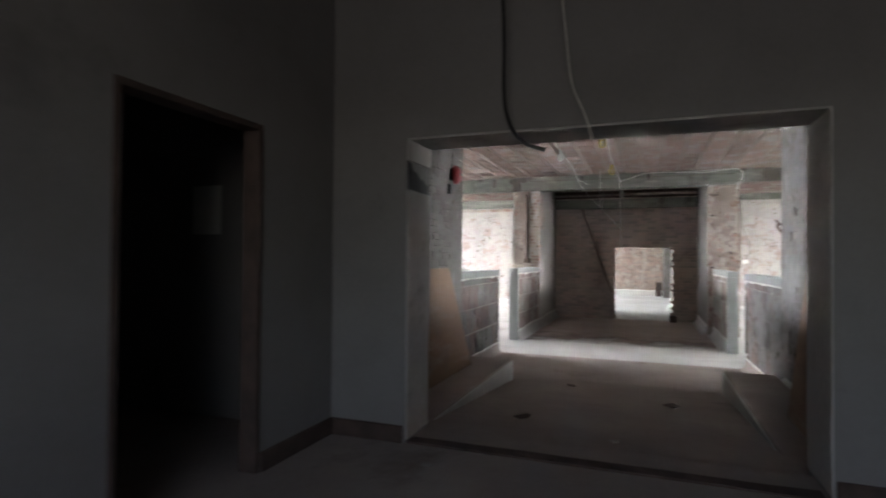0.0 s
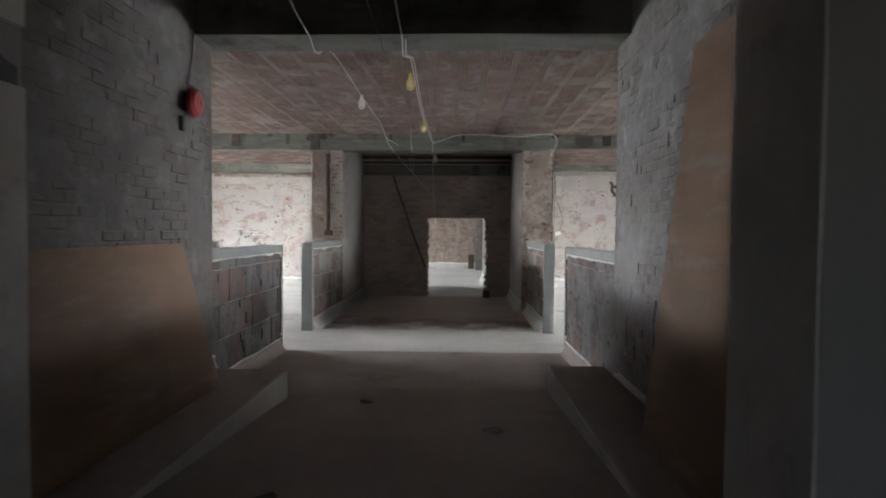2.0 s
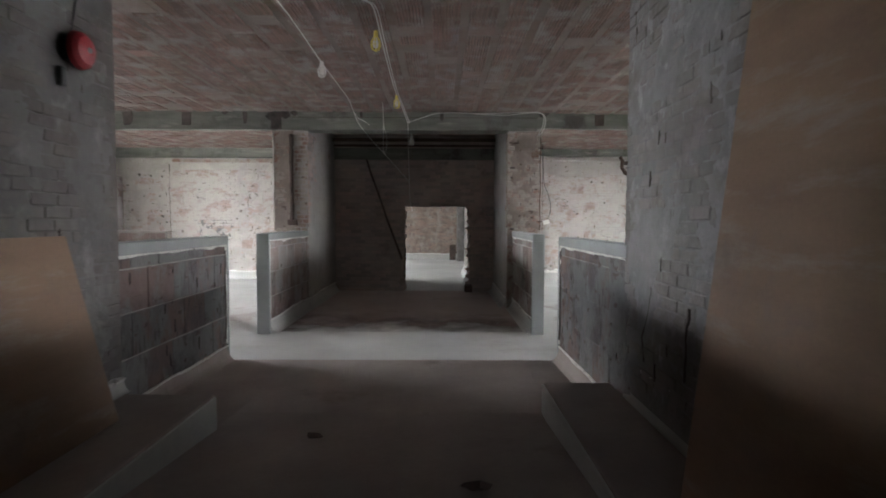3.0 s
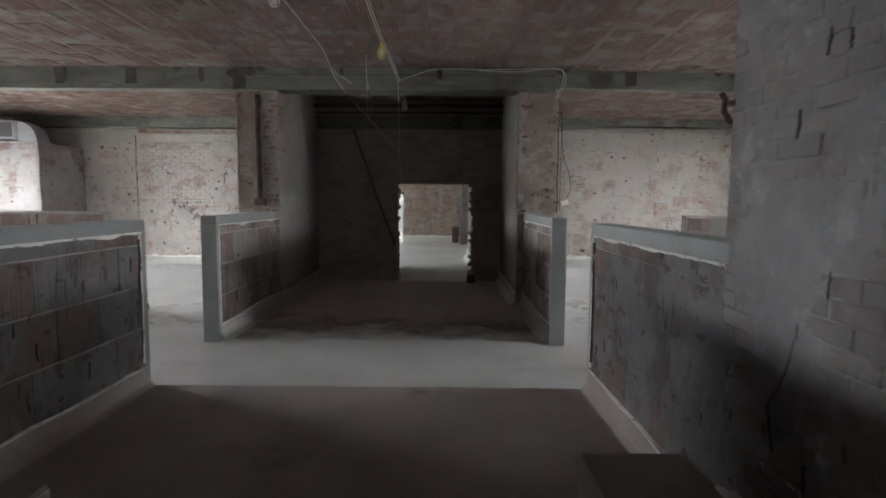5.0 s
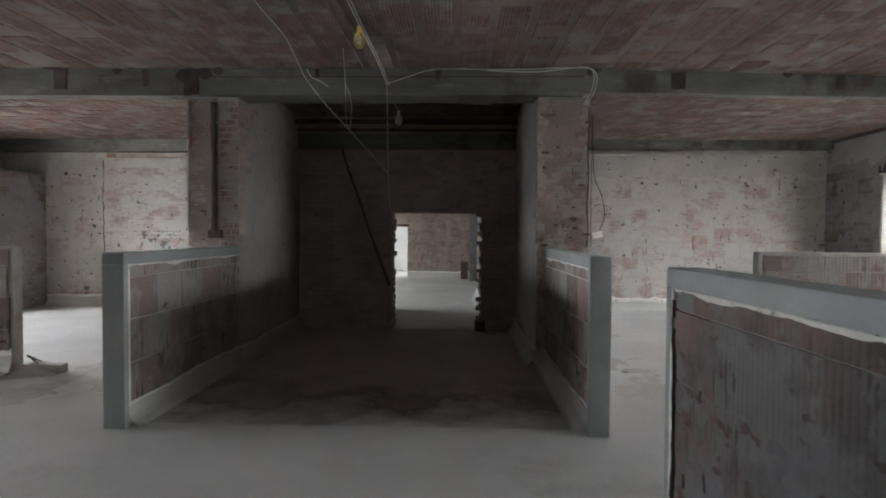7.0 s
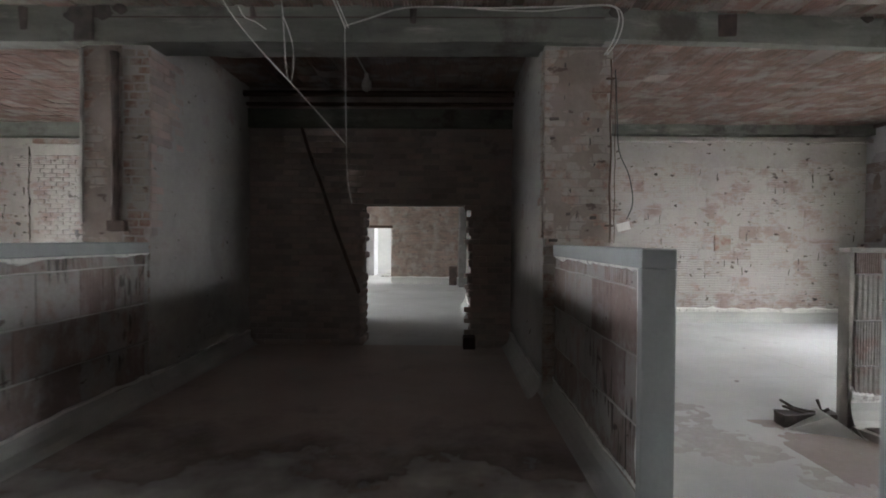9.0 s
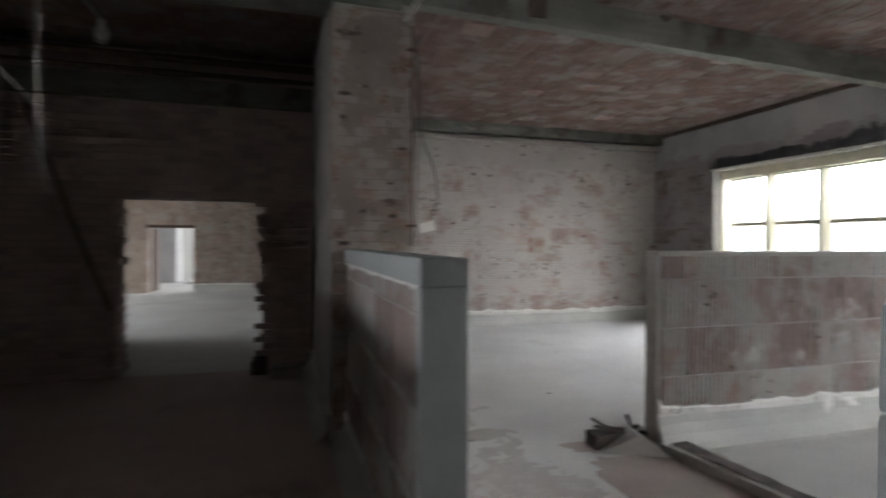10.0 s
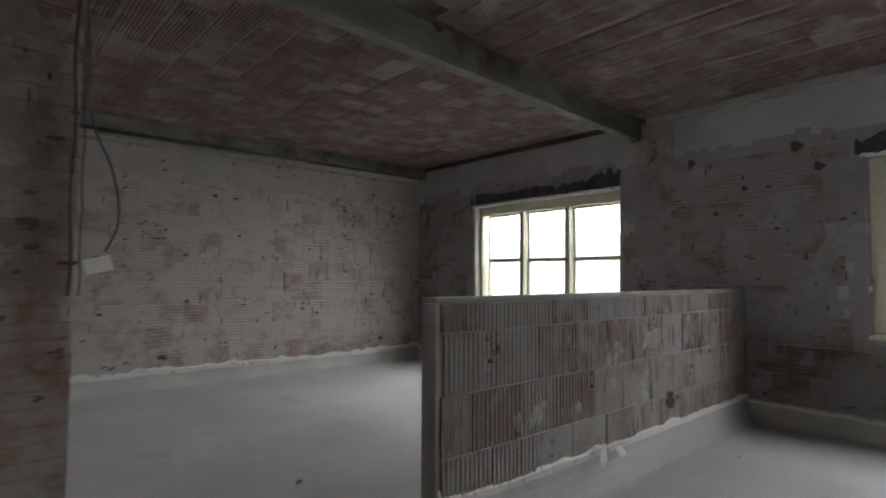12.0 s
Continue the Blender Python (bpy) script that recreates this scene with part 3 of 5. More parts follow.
# Ceilings of ribbed clay tiles between mortar bands
def ribbed_ceiling(name, x0, x1, y0, y1, z, seed, label, pitch=0.345):
    """Rows of ribbed tiles along y, pressed up to z; some are smeared flat, some broken out."""
    rnd = random.Random(seed)
    verts, faces, mats = [], [], []

    def quad(a, b, c, d, m):
        i = len(verts)
        verts.extend((a, b, c, d))
        faces.append((i, i + 1, i + 2, i + 3))
        mats.append(m)

    wide, length, ribs = 0.27, 0.262, 9
    x = x0 + 0.03
    while x + wide < x1:
        y = y0 - rnd.random() * length
        while y < y1:
            ya, yb = max(y, y0), min(y + length - 0.012, y1)
            y += length
            if yb - ya < 0.03:
                continue
            kind = rnd.random()
            sink = rnd.uniform(-0.002, 0.003)
            xa = x + rnd.uniform(-0.006, 0.006)
            if kind < 0.035:
                zb = z + 0.035
                quad((xa, ya, zb), (xa, yb, zb), (xa + wide, yb, zb), (xa + wide, ya, zb), 2)
                for u0, v0, u1, v1 in ((xa, ya, xa, yb), (xa, yb, xa + wide, yb), (xa + wide, yb, xa + wide, ya), (xa + wide, ya, xa, ya)):
                    quad((u0, v0, zb), (u1, v1, zb), (u1, v1, z - 0.004), (u0, v0, z - 0.004), 2)
                continue
            low = z - 0.006 + sink
            if kind < 0.17:
                pts = [(0, z), (0.004, low - 0.004), (wide - 0.004, low - 0.002), (wide, z)]
                m = 1 if kind < 0.11 else 0
            else:
                pts, m = [(0, z)], 0
                step = wide / ribs
                deep = rnd.uniform(0.010, 0.017)
                for k in range(ribs):
                    a = k * step
                    pts += [(a + step * 0.16, low - deep), (a + step * 0.62, low - deep), (a + step * 0.78, low)]
                    if k < ribs - 1:
                        pts.append((a + step, low))
                pts.append((wide, z))
            for (u0, w0), (u1, w1) in zip(pts, pts[1:]):
                quad((xa + u0, ya, w0), (xa + u0, yb, w0), (xa + u1, yb, w1), (xa + u1, ya, w1), m)
        x += pitch
    # mortar slab above, with slight swell
    nx, ny = int((x1 - x0) / 0.12), int((y1 - y0) / 0.12)
    i0 = len(verts)
    for j in range(ny + 1):
        for i in range(nx + 1):
            p = Vector((x0 + (x1 - x0) * i / nx, y0 + (y1 - y0) * j / ny, z))
            verts.append((p.x, p.y, z - 0.002 + 0.006 * noise.noise(p * 2.3)))
    for j in range(ny):
        for i in range(nx):
            a = i0 + j * (nx + 1) + i
            faces.append((a, a + nx + 1, a + nx + 2, a + 1))
            mats.append(1)
    i1 = len(verts)
    for zz in (z + 0.05, z + 0.17):
        verts.extend([(x0, y0, zz), (x1, y0, zz), (x1, y1, zz), (x0, y1, zz)])
    for f in ((0, 3, 2, 1), (4, 5, 6, 7), (0, 1, 5, 4), (1, 2, 6, 5), (2, 3, 7, 6), (3, 0, 4, 7)):
        faces.append(tuple(i1 + k for k in f))
        mats.append(1)
    me = bpy.data.meshes.new(name)
    me.from_pydata(verts, [], faces)
    for m in (CEIL_CLAY, CEIL_MORTAR, DARK_BRICK):
        me.materials.append(m)
    me.polygons.foreach_set("material_index", mats)
    me.update()
    return tagged(new(name, me), label, "ceiling", kind="structure")


ribbed_ceiling("ceiling_main", -10.47, 7.97, 6.82, 12.45, CEIL, 3, "ribbed clay tile ceiling with grey mortar bands")
ribbed_ceiling("ceiling_bay", -10.47, 7.97, 12.45, 17.18, CEIL, 4, "ribbed clay tile ceiling with grey mortar bands", 0.288)


# Coved foot of walls, with a ragged lip of mortar
def cove(owner, a, b, normal, height=0.2, run=0.11, lip=0.035, seed=0, material=COVE):
    """A concave cement fillet from a to b along the foot of a wall whose face looks along normal."""
    rnd = random.Random(seed)
    a, b, n = Vector(a), Vector(b), Vector(normal)
    count = max(2, int((b - a).length / 0.12))
    prof = [(1 - math.cos(t), 1 - math.sin(t)) for t in [math.pi / 2 * k / 5 for k in range(6)]]
    bm, bm2 = bmesh.new(), bmesh.new()
    rows, rows2 = [], []
    for i in range(count + 1):
        p = a.lerp(b, i / count)
        hh = height + 0.02 * noise.noise(p * 1.7) + rnd.uniform(-0.006, 0.006)
        ring = [bm.verts.new(p + n * (0.014 + run * u) + Vector((0, 0, 0.004 + hh * h))) for u, h in prof]
        rows.append([bm.verts.new(p + Vector((0, 0, hh)))] + ring)
        top = hh + lip * (0.4 + 0.9 * abs(noise.noise(p * 7.3 + Vector((seed, 0, 0))))) + rnd.uniform(-0.006, 0.01)
        rows2.append([bm2.verts.new(p + Vector((0, 0, hh - 0.01)) + n * 0.022), bm2.verts.new(p + Vector((0, 0, (hh + top) / 2)) + n * (0.024 + rnd.uniform(0, 0.008))), bm2.verts.new(p + Vector((0, 0, top)) + n * 0.004)])
    for rr, m in ((rows, bm), (rows2, bm2)):
        for q, r in zip(rr, rr[1:]):
            for k in range(len(q) - 1):
                m.faces.new((q[k], q[k + 1], r[k + 1], r[k]))
    part("cove", bm, material, owner, "cement cove")
    part("mortar_lip", bm2, LIP, owner, "ragged white mortar edge")


def find(name):
    return bpy.data.objects[name]


cove(p_rq, (3.66, 11.63, 0), (7.97, 11.63, 0), (0, -1, 0), 0.235, 0.16, 0.12, 1)
cove(p_rq, (7.97, 11.73, 0), (3.66, 11.73, 0), (0, 1, 0), 0.18, 0.11, 0.03, 2)
cove(p_lq, (-10.47, 11.63, 0), (-4.12, 11.63, 0), (0, -1, 0), 0.235, 0.16, 0.12, 3)
cove(find("wall_back_right"), (2.08, 17.18, 0), (7.97, 17.18, 0), (0, -1, 0), 0.20, 0.10, 0.12, 4)
cove(find("wall_back_left"), (-8.05, 17.18, 0), (-2.55, 17.18, 0), (0, -1, 0), 0.20, 0.10, 0.06, 5)
# Near coves take the ramp's darker colour to carry the shade on them.
cove(p_l1, (-2.03, 6.74, 0), (-2.03, 8.75, 0), (1, 0, 0), 0.16, 0.10, 0.02, 6, RAMP)
cove(p_r1, (1.665, 7.07, 0), (1.665, 8.75, 0), (-1, 0, 0), 0.16, 0.10, 0.02, 7, RAMP)
cove(p_l2, (-2.02, 10.21, 0), (-2.02, 12.39, 0), (1, 0, 0), 0.19, 0.12, 0.04, 8)
cove(p_r2, (1.62, 10.21, 0), (1.62, 12.39, 0), (-1, 0, 0), 0.19, 0.12, 0.04, 9)
cove(find("wall_core_left"), (-2.01, 12.39, 0), (-2.01, 14.83, 0), (1, 0, 0), 0.19, 0.12, 0.03, 10)
cove(find("wall_core_right"), (1.505, 12.39, 0), (1.505, 14.83, 0), (-1, 0, 0), 0.19, 0.12, 0.03, 11)
cove(find("wall_east"), (7.97, 6.72, 0), (7.97, 11.61, 0), (-1, 0, 0), 0.19, 0.10, 0.05, 12)
cove(find("wall_east"), (7.97, 11.75, 0), (7.97, 17.18, 0), (-1, 0, 0), 0.19, 0.10, 0.05, 13)
cove(find("wall_passage_left"), (-1.97, 3.62, 0.30), (-1.97, 6.70, 0.30), (1, 0, 0), 0.10, 0.05, 0.03, 14)
cove(find("wall_passage_right"), (1.72, 3.62, 0.27), (1.72, 6.72, 0.27), (-1, 0, 0), 0.24, 0.03, 0.10, 15)
cove(find("wall_beyond_end"), (-1.19, 25.0, 0), (0.97, 25.0, 0), (0, -1, 0), 0.22, 0.12, 0.05, 16)
cove(find("wall_beyond_right"), (1.05, 17.5, 0), (1.05, 19.45, 0), (-1, 0, 0), 0.22, 0.14, 0.03, 17)


# Windows: three double-hung sashes in a cream frame
def window_unit(name, x, facing, y0, y1, z0, z1, jamb=0.075):
    win = tagged(new(name), "cream-painted wooden window of three double-hung sashes", "window", kind="structure")
    xo, xi = (x + 0.2 * facing, x + 0.28 * facing)
    a, b = min(xo, xi), max(xo, xi)

    def bar(nm, yy0, yy1, zz0, zz1, d=0.0, parent=win):
        return part(nm, softened(boxes((a + d - 0.08 * (facing > 0), b - d + 0.08 * (facing < 0), yy0, yy1, zz0, zz1)), 0.006, 1), FRAME, parent)

    bar("frame_head", y0, y1, z1 - 0.14, z1)
    bar("frame_jamb", y0, y0 + jamb, z0 + 0.05, z1 - 0.14)
    bar("frame_jamb", y1 - jamb, y1, z0 + 0.05, z1 - 0.14)
    part("window_sill", softened(boxes((min(x - 0.03 * facing, xi), max(x - 0.03 * facing, xi), y0, y1, z0, z0 + 0.045)), 0.008, 1), FRAME, win)
    wide = (y1 - y0 - 2 * jamb) / 3
    for k in range(3):
        ya = y0 + jamb + wide * k
        if k:
            bar("mullion", ya - 0.045, ya + 0.045, z0 + 0.05, z1 - 0.14)
        mid = (z0 + z1) / 2 - 0.03
        for nm, zz0, zz1, d in (("upper_sash", mid, z1 - 0.14, 0.022), ("lower_sash", z0 + 0.05, mid, 0.012)):
            yb, yc = ya + 0.04, ya + wide - 0.04
            fr = boxes((a + d, b - d, yb, yb + 0.035, zz0, zz1), (a + d, b - d, yc - 0.035, yc, zz0, zz1),
                       (a + d, b - d, yb + 0.035, yc - 0.035, zz0, zz0 + 0.03), (a + d, b - d, yb + 0.035, yc - 0.035, zz1 - 0.03, zz1))
            sash = part(nm, softened(fr, 0.004, 1), FRAME, win)
            pane = part("pane", boxes(((a + b) / 2 - 0.002, (a + b) / 2 + 0.002, yb + 0.03, yc - 0.03, zz0 + 0.025, zz1 - 0.025)), GLASS, sash)
            pane.visible_shadow = False
        part("sash_lock", softened(boxes((a + 0.002, a + 0.022, ya + wide / 2 - 0.02, ya + wide / 2 + 0.02, mid, mid + 0.02)), 0.004, 1), RUST, win)
    return win


window_unit("window_1", 7.97, 1, *W1)
window_unit("window_2", 7.97, 1, *W2, 0.19)
window_unit("window_3", -10.47, -1, 11.85, 14.35, 0.93, 2.62)
window_unit("window_4", -10.47, -1, *W2)
# bright sky outside
for nm, xx in (("backdrop_east", 15.0), ("backdrop_west", -18.0)):
    tagged(part(nm, boxes((xx, xx + 0.05, -4, 32, -3, 12)), SKY_GLOW), "plain bright overcast sky", "sky", kind="structure")


def ragged_strip(bm, x, y0, y1, z0, z1, depth, seed):
    """Crumbling bitumen edge above a window, on a wall at x facing -x."""
    rnd = random.Random(seed)
    n = int((y1 - y0) / 0.03)
    rows = []
    for i in range(n + 1):
        y = y0 + (y1 - y0) * i / n
        top = z1 + 0.05 * noise.noise(Vector((y * 2.1, seed, 0))) + 0.22 * max(0, noise.noise(Vector((y * 1.7, seed + 5, 0)))) + 0.05 * noise.noise(Vector((y * 8.0, seed + 2, 0))) + rnd.uniform(-0.01, 0.01)
        bot = z0 + rnd.uniform(-0.015, 0.012)
        d = depth * rnd.uniform(0.5, 1.2)
        rows.append([bm.verts.new(q) for q in ((x, y, bot), (x - d, y, bot + 0.01), (x - d * 0.8, y, (bot + top) / 2), (x - d * 0.4, y, top - 0.01), (x, y, top))])
    for q, r in zip(rows, rows[1:]):
        for k in range(4):
            bm.faces.new((q[k], q[k + 1], r[k + 1], r[k]))
    return bm


for wn_, (y0, y1, z0, z1) in (("window_1", W1), ("window_2", W2)):
    part("lintel_edge", ragged_strip(bmesh.new(), 7.975, y0 - 0.02, y1 + 0.06, z1 + 0.03, z1 + 0.18, 0.045, 7.0), SOOT, find(wn_), "crumbling black bitumen strip")
    part("lintel_lip", roughened(boxes((7.945, 7.99, y0 - 0.01, y1 + 0.02, z1 - 0.005, z1 + 0.035)), 0.006, 14.0, 3), LIP, find(wn_), "broken white plaster edge")
    part("reveal", roughened(boxes((7.955, 8.16, y1 - 0.012, y1 + 0.0, z0 + 0.045, z1)), 0.004, 12.0, 3), MORTAR, find(wn_), "broken plaster reveal")


# Plywood sheets
def leaning_sheet(label, low, high, y0, y1):
    """A board leaning on a wall: low and high are (x, z) of its foot and head."""
    bm = boxes((0, 0.018, y0, y1, 0, 1))
    length = math.dist(low, high)
    for v in bm.verts:
        v.co.z *= length
    ob = part("plywood_sheet", softened(bm, 0.003), PLY)
    ang = math.atan2(high[0] - low[0], high[1] - low[1])
    ob.matrix_world = Matrix.Translation((low[0], 0, low[1])) @ Matrix.Rotation(ang, 4, "Y")
    return tagged(ob, label, "plywood", "plywood sheets in the passage")


leaning_sheet("tan plywood sheet on its side, leaning on brick wall", (-1.66, 0.302), (-1.955, 1.445), 3.66, 6.11)
leaning_sheet("tall stained plywood sheet leaning on brick wall", (1.41, 0.272), (1.69, 2.70), 3.95, 5.16)


# Fire bell
def fire_bell():
    x = -1.962
    bell = thing("fire_bell", "red round fire alarm bell on whitewashed brick", "alarm bell", (x, 6.25, 2.6))
    part("gong", lathe(bmesh.new(), [(0.0, 0.115), (0.04, 0.112), (0.085, 0.10), (0.11, 0.075), (0.118, 0.045), (0.112, 0.043), (0.0, 0.05)], "x", 28), RED, bell, "red enamelled gong")
    part("back_box", softened(boxes((0.0, 0.05, -0.075, 0.075, -0.075, 0.075)), 0.01, 2), BLACK, bell, "dark mounting box")
    part("hub", lathe(bmesh.new(), [(0.0, 0.128), (0.014, 0.125), (0.018, 0.112), (0.0, 0.11)], "x", 14), STEEL, bell, "small steel hub")
    part("conduit_stub", softened(boxes((0.0, 0.04, -0.15, -0.105, -0.25, -0.13)), 0.006, 1), BLACK, bell, "black junction piece")
    part("feed_wire", tube(bmesh.new(), [(0.012, -0.02, 0.09), (0.012, 0.02, 0.25), (0.012, 0.06, 0.42), (0.012, 0.09, 0.62)], 0.005), BLACK, bell, "thin dark wire")
    return bell


fire_bell()


# Cables and festoon lamps
def cable(label, points, radius=0.008, material=CABLE, smooth=4):
    pts = [Vector(p) for p in points]
    dense = []
    for i in range(len(pts) - 1):
        p0, p1, p2, p3 = pts[max(i - 1, 0)], pts[i], pts[i + 1], pts[min(i + 2, len(pts) - 1)]
        for k in range(smooth):
            s = k / smooth
            dense.append(0.5 * (2 * p1 + (p2 - p0) * s + (2 * p0 - 5 * p1 + 4 * p2 - p3) * s * s + (3 * p1 - p0 - 3 * p2 + p3) * s ** 3))
    dense.append(pts[-1])
    return tagged(part("cable", tube(bmesh.new(), dense, radius), material), label, "cable", "loose ceiling cables")


MAIN = [(-0.02, 4.0, 2.84), (-0.123, 5.2, 2.97), (-0.21, 6.42, 3.18), (-0.243, 6.84, 3.17), (-0.25, 7.62, 3.40), (-0.28, 8.6, 3.42), (-0.31, 9.9, 3.41), (-0.32, 11.0, 3.42), (-0.30, 11.8, 3.40), (-0.24, 12.26, 3.25)]
cable("pale twin cable sagging under the clay ceiling", MAIN, 0.0075)
cable("pale twin cable sagging under the clay ceiling", [(x + 0.03, y, z - 0.01) for x, y, z in MAIN[2:]], 0.006)
cable("pale cable clipped along the concrete beam", [(-0.24, 12.26, 3.25), (0.0, 12.27, 3.33), (0.22, 12.27, 3.40), (0.48, 12.27, 3.42), (1.0, 12.27, 3.41), (1.45, 12.27, 3.42), (1.85, 12.26, 3.43), (2.04, 12.24, 3.42), (2.10, 12.22, 3.32), (2.07, 12.24, 3.15), (2.0, 12.30, 3.02)], 0.006)
cable("pale cable clipped along the concrete beam", [(0.9, 12.27, 3.40), (1.45, 12.26, 3.38), (1.85, 12.25, 3.42), (2.07, 12.22, 3.40), (2.13, 12.21, 3.28), (2.09, 12.23, 3.12), (2.02, 12.30, 3.02)], 0.006)
cable("thin pale wire looping down from the ceiling", [(-0.55, 4.1, 2.86), (-0.774, 5.2, 2.972), (-0.99, 6.4, 3.192), (-1.045, 6.84, 3.195), (-1.05, 7.5, 3.41), (-1.08, 9.4, 3.42), (-1.09, 11.0, 3.43), (-1.08, 11.4, 3.38), (-1.02, 11.7, 3.16), (-0.84, 11.85, 2.92), (-0.60, 11.9, 2.66)], 0.005)
cable("thin dark wire hanging under the passage beam", [(-0.16, 4.2, 2.83), (-0.298, 5.2, 2.97), (-0.398, 6.38, 3.19), (-0.42, 6.84, 3.19), (-0.43, 7.3, 3.42)], 0.005, BLACK)
cable("thin pale wire strung to a hanging drop", [(-0.60, 11.9, 2.66), (-0.42, 12.02, 2.46), (-0.20, 12.16, 2.21)], 0.005)
cable("thin pale wire hanging in a loop", [(-0.60, 11.6, 3.44), (-0.60, 11.7, 3.1), (-0.62, 11.85, 2.76), (-0.60, 11.9, 2.66), (-0.565, 11.86, 2.8), (-0.56, 11.8, 2.95), (-0.60, 11.72, 3.1)], 0.004)
cable("thin pale wire hanging down before the opening", [(-0.24, 12.26, 3.25), (-0.23, 12.24, 2.9), (-0.21, 12.2, 2.25), (-0.2, 12.2, 1.95), (-0.16, 12.2, 1.72)], 0.0045)
cable("short loose wire end on the beam", [(-1.16, 12.27, 3.42), (-1.1, 12.24, 3.32), (-1.0, 12.22, 3.27), (-0.9, 12.2, 3.2)], 0.005)
cable("thick dark cable drooping above the opening", [(-0.52, 3.0, 3.62), (-0.50, 3.08, 3.0), (-0.50, 3.1, 2.55), (-0.46, 3.12, 2.37), (-0.38, 3.13, 2.27), (-0.26, 3.14, 2.22)], 0.012, BLACK)
cable("thin pale cable hanging above the opening", [(-0.2, 3.0, 3.62), (-0.13, 3.06, 2.9), (-0.10, 3.1, 2.6), (-0.03, 3.1, 2.42), (0.02, 3.1, 2.26)], 0.007)
cable("dark wire trailing down the brick pier", [(2.1, 12.3, 2.9), (2.12, 12.31, 2.5), (2.14, 12.31, 2.2), (2.22, 12.28, 1.98), (2.25, 12.27, 1.75), (2.2, 12.28, 1.60)], 0.005, BLACK)


def festoon_lamp(x, y, z, cage, label):
    lamp = thing("festoon_lamp", label, "lamp", (x, y, z), "string of site lamps")
    part("socket", lathe(bmesh.new(), [(0.0, 0.07), (0.02, 0.068), (0.024, 0.02), (0.02, 0.0), (0.0, 0.0)], "z", 12), cage, lamp)
    part("bulb", lathe(bmesh.new(), [(0.0, 0.0), (0.013, -0.005), (0.028, -0.045), (0.03, -0.07), (0.02, -0.095), (0.0, -0.105)], "z", 14), BULB, lamp, "unlit frosted bulb")
    for k in range(8):
        a = math.pi * 2 * k / 8
        pts = [(r * math.cos(a), r * math.sin(a), zz) for r, zz in ((0.022, 0.01), (0.045, -0.03), (0.05, -0.07), (0.036, -0.115), (0.008, -0.13))]
        part("cage_rib", tube(bmesh.new(), pts, 0.004, 5), cage, lamp)
    for zz, r in ((-0.03, 0.045), (-0.075, 0.05)):
        ring = [(r * math.cos(t), r * math.sin(t), zz) for t in [2 * math.pi * k / 16 for k in range(17)]]
        part("cage_hoop", tube(bmesh.new(), ring, 0.003, 5), cage, lamp)
    return lamp


festoon_lamp(-0.31, 8.28, 3.36, YELLOW, "yellow caged site lamp hanging from a cable")
festoon_lamp(-0.33, 11.02, 3.36, YELLOW, "yellow caged site lamp hanging from a cable")
festoon_lamp(-0.24, 13.5, 3.16, PAPER, "pale caged site lamp hanging in the dark passage")
festoon_lamp(-1.08, 9.35, 3.38, PAPER, "pale caged site lamp hanging from a thin wire")
cable("pale cable running into the dark passage", [(-0.24, 12.26, 3.25), (-0.25, 12.75, 3.22), (-0.24, 13.5, 3.22)], 0.007)


# Ragged white mortar under the cement caps
def cap_lip(owner, x, out, y0, y1, seed):
    """A torn mortar line on the inner face at x, looking along out (+1 or -1)."""
    rnd = random.Random(seed)
    bm = bmesh.new()
    n = int((y1 - y0) / 0.035)
    rows = []
    for i in range(n + 1):
        y = y0 + (y1 - y0) * i / n
        drop = 0.012 + 0.05 * max(0.0, noise.noise(Vector((y * 2.7, seed, 1)))) + rnd.uniform(0, 0.012)
        d = 0.026 + rnd.uniform(-0.003, 0.006)
        rows.append([bm.verts.new(p) for p in ((x + out * 0.005, y, HT - CAP + 0.004), (x + out * d, y, HT - CAP - 0.002), (x + out * d * 0.9, y, HT - CAP - drop * 0.7), (x + out * 0.004, y, HT - CAP - drop))])
    for q, r in zip(rows, rows[1:]):
        for k in range(3):
            bm.faces.new((q[k], q[k + 1], r[k + 1], r[k]))
    part("mortar_lip", bm, LIP, owner, "ragged white mortar edge")


cap_lip(p_l1, -2.03, 1, 6.74, 8.74, 1)
cap_lip(p_r1, 1.665, -1, 6.74, 8.74, 2)
cap_lip(p_l2, -2.02, 1, 10.21, 12.36, 3)
cap_lip(p_r2, 1.62, -1, 10.21, 12.36, 4)
for owner, x, out, y in ((p_l1, -2.03, 1, 8.725), (p_r1, 1.665, -1, 8.725), (p_l2, -2.02, 1, 10.225), (p_r2, 1.62, -1, 10.225)):
    xa, xb = sorted((x, x + out * 0.024))
    part("mortar_lip", roughened(boxes((xa, xb, y - 0.015, y + 0.015, 0.2, HT - CAP)), 0.008, 11.0, 6), LIP, owner, "ragged white mortar edge")


